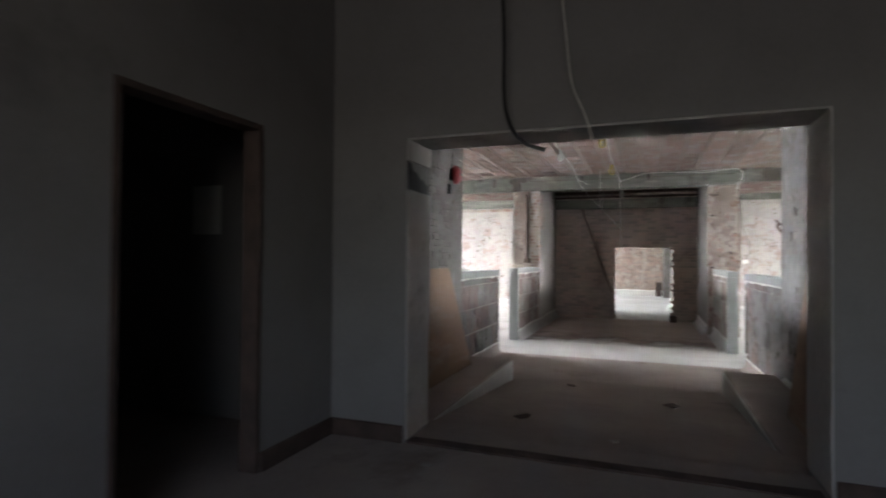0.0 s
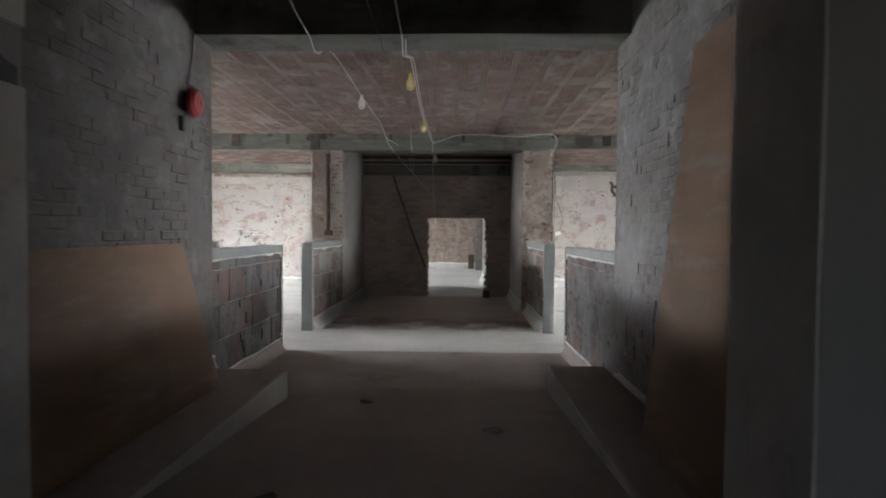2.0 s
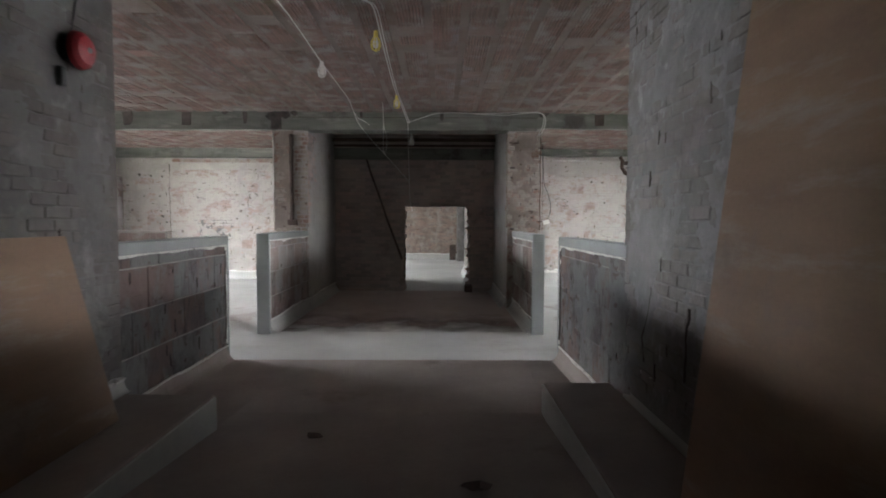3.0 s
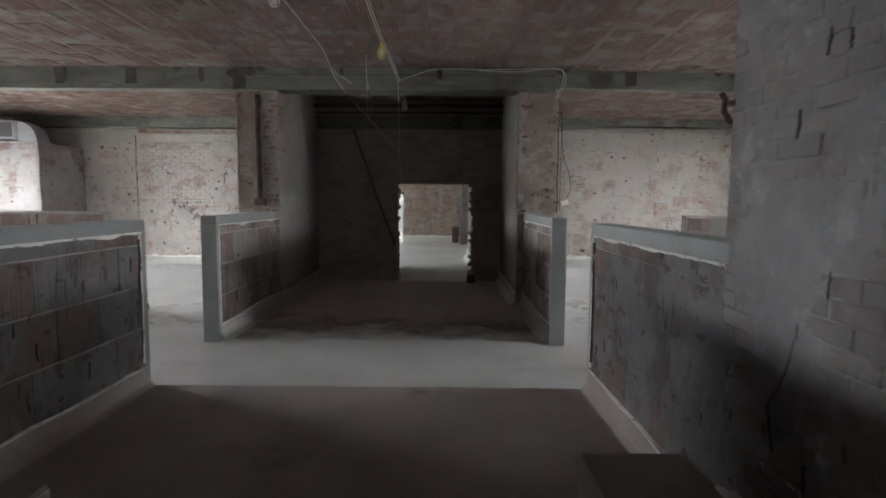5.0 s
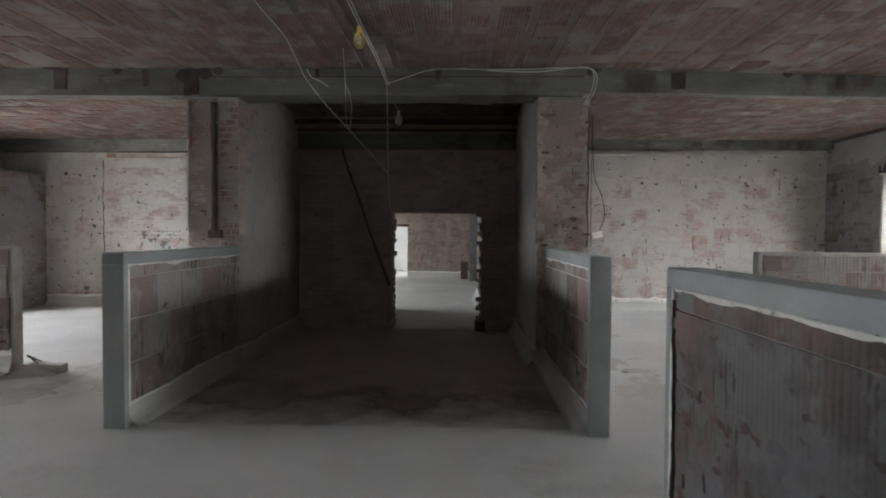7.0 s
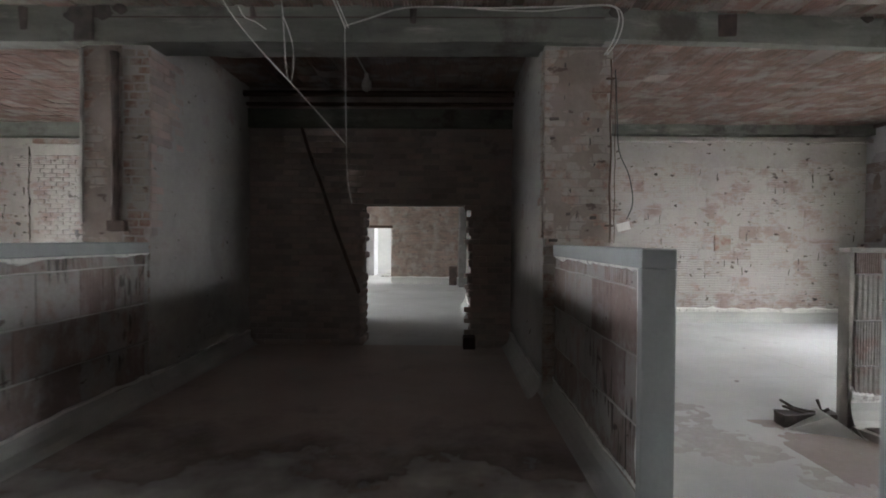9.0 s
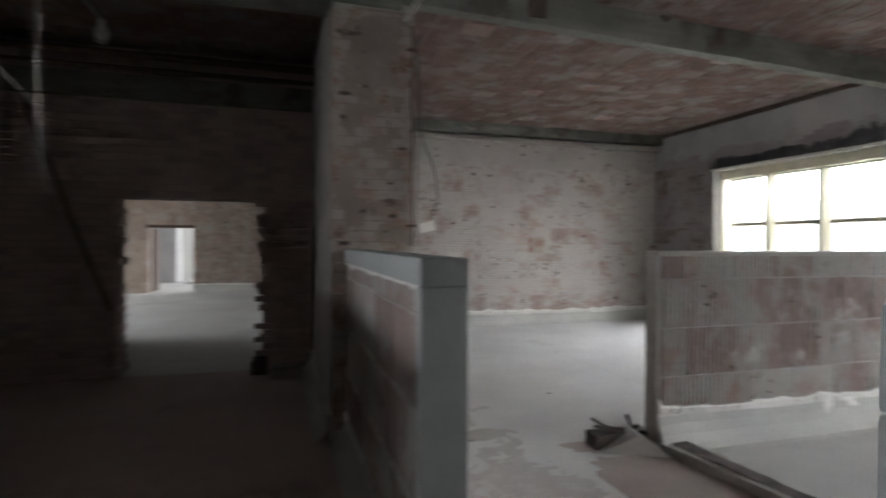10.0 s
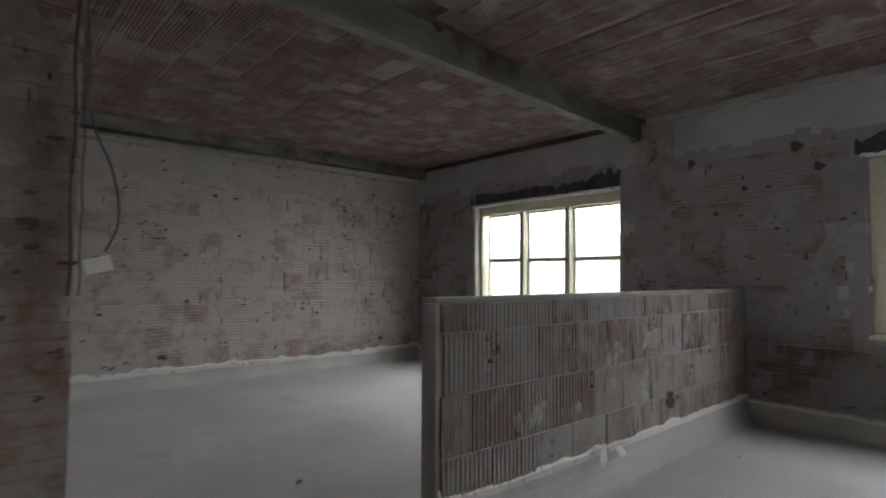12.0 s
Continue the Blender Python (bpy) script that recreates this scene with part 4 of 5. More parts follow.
# Stub kerbs left on the floor where partitions were cut down
def stub_kerb(label, side):
    """side: 1 for the east half of the room, -1 for the west."""
    sx = lambda v: v * side
    base = 3.66 if side > 0 else 4.12
    kerb = thing("floor_kerb", label, "kerb", (0, 0, 0), "cut-down kerbs")
    x0, x1 = sorted((sx(base + 0.16), sx(base + 0.29)))
    sill = part("kerb", roughened(roughened(boxes((x0, x1, 8.9, 11.60, 0.0, 0.06)), 0.012, 11.0, 24), 0.02, 2.3), TAR, kerb, "dark broken kerb with a torn edge")
    xe = sorted((sx(base + 0.11), sx(base + 0.16)))
    strip = part("edge_strip", roughened(boxes((*xe, 8.9, 11.60, 0.0, 0.06)), 0.016, 6.0, 20), MORTAR, kerb, "torn mortar edge")
    for v in [v for ob in (sill, strip) for v in ob.data.vertices]:
        v.co.x += sx((11.6 - v.co.y) * 0.10 - 0.11)
    xr = sorted((sx(base - 0.42), sx(base + 0.02)))
    part("return_stub", roughened(boxes((*xr, 11.72, 11.86, 0.0, 0.10)), 0.018, 7.0, 6), TAR if side > 0 else MORTAR, kerb, "rotten sole plate" if side > 0 else "broken mortar stub")
    slab = bmesh.new()
    sv = [slab.verts.new((sx(base + q[0]), q[1], q[2])) for q in ((-0.43, 11.66, 0.0), (-0.18, 11.57, 0.135), (0.0, 11.46, 0.0), (-0.30, 11.92, 0.0), (-0.10, 11.84, 0.12), (0.09, 11.75, 0.0))]
    for f in ((0, 1, 4, 3), (1, 2, 5, 4), (0, 2, 1), (3, 4, 5), (0, 3, 5, 2)):
        slab.faces.new([sv[k] for k in f])
    part("broken_slab", roughened(slab, 0.010, 9.0, 5), COVE, kerb, "pale broken ridge of cement")
    for k in range(7 if side > 0 else 2):
        rnd = random.Random(40 + k + (side > 0) * 9)
        p = Vector((sx(base - 0.30 + rnd.uniform(0, 0.38)), 11.76 + rnd.uniform(-0.03, 0.10), 0.11))
        d = Vector((rnd.uniform(-0.14, 0.14), rnd.uniform(-0.05, 0.05), rnd.uniform(-0.004, 0.07)))
        part("splinter", roughened(tube(bmesh.new(), [p - d * 0.6, p, p + d], 0.012, 5), 0.008, 30.0), TAR, kerb, "dark splintered timber")
    return kerb


stub_kerb("broken dark kerb with splinters across the screed", 1)
stub_kerb("broken mortar kerb stub on the screed", -1)

# Torn flap of mortar on the cove
flap = bmesh.new()
fv = [flap.verts.new(p) for p in ((5.12, 11.525, 0.19), (5.08, 11.515, 0.16), (5.09, 11.55, 0.22), (5.21, 11.60, 0.325), (5.22, 11.585, 0.28), (5.17, 11.54, 0.21))]
flap.faces.new((fv[0], fv[1], fv[2]))
flap.faces.new((fv[0], fv[2], fv[3], fv[4], fv[5]))
res = bmesh.ops.solidify(flap, geom=flap.faces[:], thickness=0.008)
tagged(part("torn_flap", flap, LIP), "torn pale flap of lining on the cove", "flap")
flap2 = boxes((5.34, 5.43, 11.525, 11.529, 0.195, 0.245))
for v in flap2.verts:
    v.co.y += (v.co.z - 0.18) * 0.9
tagged(part("torn_flap", roughened(flap2, 0.006, 12.0, 2), LIP), "torn pale flap of lining on the cove", "flap")

# Duct elbow on the shaft
duct = thing("air_duct", "galvanised square duct elbow on top of block shaft", "duct", (-8.3, 15.85, 2.71))
elbow = bmesh.new()
rings = []
for k in range(9):
    a = math.pi / 2 * k / 8
    for_ring = []
    for r, yy in ((0.06, -0.18), (0.42, -0.18), (0.42, 0.18), (0.06, 0.18)):
        for_ring.append(elbow.verts.new((-0.12 + r * math.cos(a), yy, r * math.sin(a))))
    rings.append(for_ring)
for q, r in zip(rings, rings[1:]):
    for k in range(4):
        elbow.faces.new((q[k], q[(k + 1) % 4], r[(k + 1) % 4], r[k]))
part("elbow", elbow, STEEL, duct)
part("straight", boxes((-1.4, -0.12, -0.18, 0.18, 0.06, 0.42)), STEEL, duct)
part("mouth", boxes((-0.80, -0.14, -0.215, -0.185, 0.40, 0.44), (-0.80, -0.14, -0.215, -0.185, 0.06, 0.10), (-0.18, -0.14, -0.215, -0.185, 0.10, 0.40), (-0.80, -0.76, -0.215, -0.185, 0.10, 0.40)), STEEL, duct, "open sheet metal mouth")
# Flat black panel paints the shade inside the mouth; the duct is closed.
part("mouth_inside", boxes((-0.76, -0.18, -0.196, -0.186, 0.10, 0.40)), BLACK, duct, "black panel painting the shaded inside of the duct")
part("flange", softened(boxes((-0.14, -0.10, -0.20, 0.20, 0.04, 0.44)), 0.004), STEEL, duct)
part("flange", softened(boxes((-0.08, 0.32, -0.20, 0.20, 0.0, 0.03)), 0.004), STEEL, duct)

# Bent stub of old conduit left on the passage wall corner
stub = thing("conduit_stub", "bent rusty conduit stub broken off the wall corner", "conduit", (1.70, 6.76, 1.93))
part("pipe", roughened(tube(bmesh.new(), [(0.03, 0.0, -0.05), (-0.02, 0.005, -0.03), (-0.045, 0.01, 0.01), (-0.04, 0.012, 0.06), (-0.06, 0.014, 0.09)], 0.013, 8), 0.006, 30.0), RUST, stub)
part("clip", roughened(boxes((-0.03, 0.04, -0.02, 0.02, 0.03, 0.055)), 0.006, 30.0), TIMBER, stub, "torn clip")

# Pier fittings
pipe = thing("rusty_pipe", "dark rusty pipe let into the brick pier", "pipe", (-2.28, 12.35, 1.5))
part("pipe", roughened(tube(bmesh.new(), [(0, -0.005, 0.05 + 0.1 * k) for k in range(16)], 0.034, 8), 0.016, 14.0), TIMBER, pipe)
part("foot_box", roughened(softened(boxes((-0.07, 0.09, -0.03, 0.03, -0.03, 0.07)), 0.01, 2), 0.008, 18.0), TIMBER, pipe, "rusted box at its foot")
conduit = thing("conduit", "thin rusty conduit clipped to the brick pier", "conduit", (2.07, 12.34, 1.4))
part("pipe", tube(bmesh.new(), [(0.006 * math.sin(k), -0.012, 0.1 * k) for k in range(17)], 0.008, 7), RUST, conduit)
part("pipe", tube(bmesh.new(), [(0.04 + 0.004 * math.sin(2 * k), -0.010, 0.1 * k) for k in range(16)], 0.004, 7), RUST, conduit)
for zz in (0.14, 1.42):
    part("clip", softened(boxes((-0.04, 0.03, -0.024, 0.004, zz, zz + 0.018)), 0.003), RUST, conduit)
tag = boxes((-0.01, 0.10, -0.004, 0.004, -0.035, 0.035))
bmesh.ops.rotate(tag, verts=tag.verts[:], cent=(0, 0, 0), matrix=Matrix.Rotation(radians(-14), 3, "Y"))
tag_ob = tagged(part("paper_tag", tag, PAPER), "small white tag tied to the pier wire", "tag")
tag_ob.location = (2.13, 12.27, 1.53)

# Timber pockets and stains in the main beam
for x, w, hh in ((-5.08, 0.17, 0.22), (-4.07, 0.17, 0.24), (-3.06, 0.07, 0.2), (-2.52, 0.16, 0.3), (-6.1, 0.17, 0.22), (-1.05, 0.05, 0.12), (0.35, 0.04, 0.14)):
    ob = part("timber_pocket", roughened(softened(boxes((x - w / 2, x + w / 2, 12.285, 12.32, 3.43 - hh, 3.43)), 0.012, 2), 0.035, 12.0), TAR, find("beam_main"), "dark rotten timber pocket")
for x, w, hh in ((3.11, 0.16, 0.2), (5.02, 0.13, 0.17)):
    part("stained_patch", roughened(softened(boxes((x - w / 2, x + w / 2, 12.322 + 0.075 * (x - 2), 12.35 + 0.075 * (x - 2), 3.43 - hh, 3.43)), 0.004, 1), 0.02, 12.0), TIMBER, find("beam_main"), "dark patched pocket")
part("board_mark", boxes((-2.5, 2.0, 12.293, 12.30, 3.335, 3.345)), TIMBER, find("beam_main"), "shuttering line")
part("ledge", roughened(boxes((2.12, 7.97, 17.02, 17.18, 3.15, 3.205)), 0.012, 6.0, 14), PALE_COAT, find("beam_back_right"), "broken plaster ledge")
part("ledge", roughened(boxes((-6.7, -2.59, 17.10, 17.18, 3.08, 3.16)), 0.010, 5.0, 10), BRICK, find("beam_back_left"), "brown brick ledge")
part("ledge", roughened(boxes((7.90, 7.97, 6.82, 12.28, 3.36, 3.44)), 0.018, 5.0, 14), MORTAR, find("wall_east"), "broken plaster edge under the ceiling")
# Solid dark strip stands for the shade in the ceiling corner.
part("ledge", roughened(boxes((7.92, 7.97, 12.7, 16.97, 3.38, 3.44)), 0.012, 5.0, 12), TIMBER, find("wall_east"), "dark strip painting the shade under the ceiling")

# Diagonal chase and pipes on the dark end wall
chase = bmesh.new()
tube(chase, [(-1.36, 14.818, 3.14), (-1.22, 14.818, 2.6), (-1.02, 14.818, 2.08), (-0.86, 14.818, 1.6), (-0.72, 14.818, 1.2), (-0.55, 14.818, 0.7)], 0.026, 6)
tagged(part("wall_chase", roughened(chase, 0.035, 3.0), GRIMY_CLAY), "dark diagonal scar of a removed rail", "scar")
pipes = thing("ceiling_pipes", "rusty pipes running across the dark passage", "pipe", (0, 0, 0))
part("pipe", tube(bmesh.new(), [(-2.0, 14.6, 3.30), (1.5, 14.6, 3.30)], 0.04, 8), RUST, pipes)
part("pipe", tube(bmesh.new(), [(-2.0, 14.7, 3.19), (1.5, 14.7, 3.19)], 0.025, 8), RUST, pipes)

# Rooms beyond
leaf = tagged(part("door_leaf", softened(boxes((-2.30, -2.26, 25.36, 26.1, 0.012, 1.78)), 0.004), TIMBER), "dark wooden door standing open", "door")
heap = bmesh.new()
bmesh.ops.create_icosphere(heap, subdivisions=3, radius=0.22)
for v in heap.verts:
    v.co = Vector((v.co.x * 1.3, v.co.y, max(v.co.z, -0.02) * 0.6)) + noise.noise_vector(v.co * 9.0) * 0.05
    v.co.z = max(v.co.z, 0.0)
heap_ob = tagged(part("rubble_heap", heap, COVE), "pale heap of plaster rubble on the floor", "rubble")
heap_ob.location = (-1.62, 28.4, 0.004)
tagged(part("crate", roughened(softened(boxes((0.68, 0.92, 24.6, 24.86, 0.005, 0.6)), 0.01, 1), 0.01, 6.0), TIMBER), "dark wooden crate against pale brick", "crate")
tagged(part("wood_block", softened(boxes((0.86, 1.02, 14.55, 14.80, 0.005, 0.16)), 0.012, 2), TIMBER), "dark timber block beside the rough opening", "block")

# Holes knocked through wall faces, one bare red block, floor cracks
def wall_hole(owner, x, y, z, r, normal):
    bm = bmesh.new()
    u = Vector((0, 0, 1)).cross(Vector(normal))
    ring = [bm.verts.new(Vector((x, y, z)) + Vector(normal) * 0.018 + u * (r * math.cos(a) * (1 + 0.3 * math.sin(3 * a + x))) + Vector((0, 0, r * math.sin(a) * (0.8 + 0.25 * math.cos(2 * a + z))))) for a in [2 * math.pi * k / 12 for k in range(12)]]
    back = [bm.verts.new(v.co - Vector(normal) * 0.02) for v in ring]
    bm.faces.new(ring)
    for k in range(12):
        bm.faces.new((ring[k], ring[(k + 1) % 12], back[(k + 1) % 12], back[k]))
    part("knocked_hole", bm, TAR, owner, "dark hole knocked in the block wall")


rnd = random.Random(77)
for x, z, r in ((3.68, 0.41, 0.055), (2.95, 1.0, 0.03), (4.3, 2.6, 0.03), (5.9, 0.9, 0.03), (6.4, 2.55, 0.025), (5.0, 1.75, 0.02), (4.65, 2.05, 0.025), (3.3, 2.9, 0.03), (7.1, 0.42, 0.04)):
    wall_hole(find("wall_back_right"), x, 17.18, z, r, (0, -1, 0))
for x, z, r in ((-7.19, 0.36, 0.06), (-7.01, 1.66, 0.04), (-6.9, 1.5, 0.03), (-7.6, 2.75, 0.04), (-7.3, 2.72, 0.03), (-7.0, 2.7, 0.03), (-7.5, 2.2, 0.035), (-6.2, 1.0, 0.03), (-3.4, 2.3, 0.03), (-4.2, 1.2, 0.03)):
    wall_hole(find("wall_back_left"), x, 17.18, z, r, (0, -1, 0))
for y, z, r in ((11.11, 2.82, 0.06), (10.92, 2.59, 0.05), (12.16, 2.8, 0.05), (11.6, 2.45, 0.03), (11.9, 2.2, 0.03), (11.3, 2.0, 0.025)):
    wall_hole(find("wall_east"), 7.97, y, z, r, (-1, 0, 0))
for x, z, r in ((6.24, 0.50, 0.05), (4.05, 1.0, 0.02), (5.1, 0.72, 0.02)):
    wall_hole(p_rq, x, 11.62, z, r, (0, -1, 0))
part("bare_block", softened(boxes((5.33, 5.62, 17.15, 17.18, 1.26, 1.54)), 0.006), BRICK, find("wall_back_right"), "one bare red clay block")

for x, y, z, r in ((-2.36, 12.305, 3.40, 0.09), (-2.2, 12.305, 3.42, 0.06), (2.12, 12.33, 3.43, 0.08), (-2.62, 12.30, 3.36, 0.07), (-3.4, 12.30, 3.43, 0.05), (4.4, 12.50, 3.43, 0.05)):
    wall_hole(find("beam_main"), x, y, z, r, (0, -1, 0))

# Debris on floors
rnd = random.Random(12)
for x, y, z, s in ((-0.51, 6.43, 0.065, 0.07), (0.54, 5.55, 0.145, 0.10), (-0.64, 4.32, 0.25, 0.10), (6.59, 11.2, 0.0, 0.03), (3.01, 14.26, 0.0, 0.03), (3.48, 16.6, 0.0, 0.03),
                   (3.58, 13.06, 0.0, 0.03), (2.45, 12.1, 0.0, 0.06), (6.0, 10.4, 0.0, 0.02), (5.4, 10.8, 0.0, 0.02), (-2.9, 13.0, 0.0, 0.05), (-3.2, 11.0, 0.0, 0.04),
                   (0.1, 3.9, 0.285, 0.05), (-0.9, 2.9, 0.335, 0.05), (0.6, 2.6, 0.335, 0.04), (4.6, 14.8, 0.0, 0.02), (6.4, 13.6, 0.0, 0.03), (2.3, 13.6, 0.0, 0.05)):
    bm = bmesh.new()
    s *= 0.65
    bmesh.ops.create_icosphere(bm, subdivisions=1, radius=s)
    for v in bm.verts:
        v.co = Vector((v.co.x * 1.4, v.co.y * 0.9, v.co.z * 0.3)) + noise.noise_vector(v.co * 20 + Vector((x, y, 0))) * s * 0.4
    low = min(v.co.z for v in bm.verts)
    ob = tagged(part("rubble_piece", bm, TIMBER if s > 0.045 else MORTAR), "small broken piece of rubble on the floor", "rubble", "scattered rubble")
    ob.location = (x, y, z - low + 0.006)


# Pieces of walls, laid last
def piece_frame(normal):
    n = Vector(normal)
    u = Vector((0, 0, 1)).cross(n)
    return u, Matrix(((u.x, -n.x, 0), (u.y, -n.y, 0), (0, 0, 1))).to_4x4()


def brick_mesh(name, w, h, depth, seed, material):
    """A worn brick: back on y = 0, face towards -y, with uneven bevelled face."""
    rnd = random.Random(seed)
    j = lambda a: rnd.uniform(-a, a)
    e = 0.006
    vs = [(0, 0, 0), (w, 0, 0), (w, 0, h), (0, 0, h),
          (0 + j(.003), -depth + e, j(.002)), (w + j(.003), -depth + e, j(.002)), (w + j(.003), -depth + e, h + j(.002)), (j(.003), -depth + e, h + j(.002)),
          (e + j(.003), -depth + j(.002), e), (w - e + j(.003), -depth + j(.002), e), (w - e, -depth + j(.002), h - e), (e, -depth + j(.002), h - e)]
    fs = [(0, 1, 5, 4), (1, 2, 6, 5), (2, 3, 7, 6), (3, 0, 4, 7), (4, 5, 9, 8), (5, 6, 10, 9), (6, 7, 11, 10), (7, 4, 8, 11), (8, 9, 10, 11)]
    me = bpy.data.meshes.new(name)
    me.from_pydata(vs, [], fs)
    me.materials.append(material)
    return me


def ribbed_mesh(name, w, h, depth, ribs, upright, seed, material, groove=0.007):
    """A hollow clay block whose face is ribbed along z (upright) or along x."""
    rnd = random.Random(seed)
    long_, across = (h, w) if upright else (w, h)
    step = across / ribs
    prof = [(0.0, 0.0)]
    for k in range(ribs):
        a, d = k * step, depth + rnd.uniform(-0.0015, 0.0015)
        prof += [(a + step * 0.12, -d), (a + step * 0.66, -d), (a + step * 0.8, -d + groove)]
    prof += [(across, -depth + groove), (across, 0.0)]
    vs, fs = [], []
    for t in (0.0, long_):
        for p, q in prof:
            vs.append((p, q, t) if upright else (t, q, p))
    n = len(prof)
    for i in range(n - 1):
        fs.append((i, i + 1, n + i + 1, n + i) if upright else (i, n + i, n + i + 1, i + 1))
    fs += [tuple(range(n))[::-1] if upright else tuple(range(n)), tuple(range(n, 2 * n)) if upright else tuple(range(n, 2 * n))[::-1]]
    me = bpy.data.meshes.new(name)
    me.from_pydata(vs, [], fs)
    me.materials.append(material)
    return me


def lay(owner, name, origin, normal, width, lines, piece_w, meshes, seed, keep=lambda u, z: True, single=lambda u, z: True, joint=0.008, half_bond=True, jitter=0.002, flat_share=0.0, flats=(), upright_joint=None):
    """Lays courses of pieces on a wall face. lines: heights of the bed joints; meshes: piece meshes of unit width and height."""
    rnd = random.Random(seed)
    uj = joint if upright_joint is None else upright_joint
    u, turn = piece_frame(normal)
    o, n = Vector(origin), Vector(normal)
    joined_v, joined_f = [], []
    for row, (z0, z1) in enumerate(zip(lines, lines[1:])):
        a = -piece_w * (0.5 if half_bond and row % 2 else 0.0) + rnd.uniform(-0.02, 0.02)
        while a < width - 0.03:
            b = a + piece_w * rnd.uniform(0.97, 1.03)
            c0, c1 = max(a, 0.0), min(b, width)
            a = b
            mid_u, mid_z = (c0 + c1) / 2, (z0 + z1) / 2
            if c1 - c0 < 0.05 or not keep(mid_u, mid_z):
                continue
            pool = flats if flats and rnd.random() < flat_share else meshes
            me = pool[rnd.randrange(len(pool))]
            m = Matrix.Translation(o + u * (c0 + uj / 2) + n * rnd.uniform(-jitter, jitter) + Vector((0, 0, z0 + joint / 2))) @ turn @ Matrix.Diagonal((c1 - c0 - uj, 1, z1 - z0 - joint, 1))
            if single(mid_u, mid_z):
                ob = new(name, me)
                ob.parent = owner
                ob.matrix_basis = m
            else:
                k = len(joined_v)
                joined_v.extend(m @ v.co for v in me.vertices)
                joined_f.extend(tuple(k + i for i in p.vertices) for p in me.polygons)
    if joined_f:
        me = bpy.data.meshes.new(name + "s_rest")
        me.from_pydata(joined_v, [], joined_f)
        me.materials.append(meshes[0].materials[0])
        ob = new(name + "s_rest", me)
        ob.parent = owner
        ob["kind"] = "stuff"


def unit_set(kind, material, depth, n=4, ribs=7, groove=0.007):
    if kind == "brick":
        # unit pieces are stretched to size: bevels are set for the true proportions
        out = []
        for s in range(n):
            me = brick_mesh("brick", 1.0, 1.0, depth, s, material)
            rnd = random.Random(s)
            e, f = 0.03, 0.09
            for i, (x, z) in zip(range(8, 12), ((e, f), (1 - e, f), (1 - e, 1 - f), (e, 1 - f))):
                me.vertices[i].co.x, me.vertices[i].co.z = x + rnd.uniform(-0.02, 0.02), z + rnd.uniform(-0.04, 0.04)
            out.append(me)
        return out
    if kind == "flat":
        out = []
        for s in range(n):
            me = brick_mesh("clay_block", 1.0, 1.0, depth, s + 20, material)
            out.append(me)
        return out
    return [ribbed_mesh("clay_block", 1.0, 1.0, depth, ribs, kind == "upright", s, material, groove) for s in range(n)]


UP = unit_set("upright", CLAY, 0.020, 4, 11, 0.006)
UP_FLAT = unit_set("flat", CLAY, 0.014, 4)
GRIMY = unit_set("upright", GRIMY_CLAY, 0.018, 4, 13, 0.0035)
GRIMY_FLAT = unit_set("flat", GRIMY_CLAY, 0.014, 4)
SIDE = unit_set("lying", PALE_CLAY, 0.014, 4, 7)
SIDE_FLAT = unit_set("flat", PALE_CLAY, 0.010, 4)
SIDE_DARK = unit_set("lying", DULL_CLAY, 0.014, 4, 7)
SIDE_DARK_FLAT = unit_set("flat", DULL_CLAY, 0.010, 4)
WHITES = unit_set("brick", WHITE_BRICK, 0.004, 5)
SHADED_WHITES = unit_set("brick", SHADED_BRICK, 0.004, 5)
REDS = unit_set("brick", BRICK, 0.010, 5)
PALES = unit_set("brick", PALE_CLAY, 0.012, 4)
DARKS = unit_set("brick", DARK_BRICK, 0.014, 5)
DULLS = unit_set("brick", DULL_CLAY, 0.010, 4)
BROWNS = unit_set("brick", BROWN_BRICK, 0.008, 4)
CORES = unit_set("brick", CORE_PLASTER, 0.006, 4)

# pale bed joints squeezed out between the courses
def bed_joint(owner, a, b, z, normal, material=PALE_MORTAR):
    a, b, n = Vector((*a, z)), Vector((*b, z)), Vector(normal)
    bm = bmesh.new()
    count = int((b - a).length / 0.05)
    rows = []
    for i in range(count + 1):
        p = a.lerp(b, i / count)
        w = 0.008 + 0.006 * noise.noise(p * 9.0)
        d = n * (0.021 + 0.006 * noise.noise(p * 14.0))
        lift = Vector((0, 0, 0.008 * noise.noise(p * 3.0)))
        rows.append([bm.verts.new(q) for q in (p + lift - Vector((0, 0, w)), p + d + lift - Vector((0, 0, w * 0.5)), p + d + lift + Vector((0, 0, w * 0.5)), p + lift + Vector((0, 0, w)))])
    for q, r in zip(rows, rows[1:]):
        for k in range(3):
            bm.faces.new((q[k], q[k + 1], r[k + 1], r[k]))
    part("bed_joint", bm, material, owner, "uneven pale mortar joint")


for z in (0.50, 0.84, 1.18):
    bed_joint(p_rq, (3.68, 11.63), (7.95, 11.63), z, (0, -1, 0), DULL_COAT)
    bed_joint(p_lq, (-8.48, 11.63), (-4.15, 11.63), z, (0, -1, 0), MORTAR)
    for owner, x, out, y0, y1 in ((p_l2, -2.02, 1, 10.23, 12.36), (p_r2, 1.62, -1, 10.23, 12.36)):
        bed_joint(owner, (x, y0), (x, y1), z, (out, 0, 0), PALE_MORTAR)
    bed_joint(p_l1, (-2.03, 6.74), (-2.03, 8.72), z, (1, 0, 0), MORTAR)

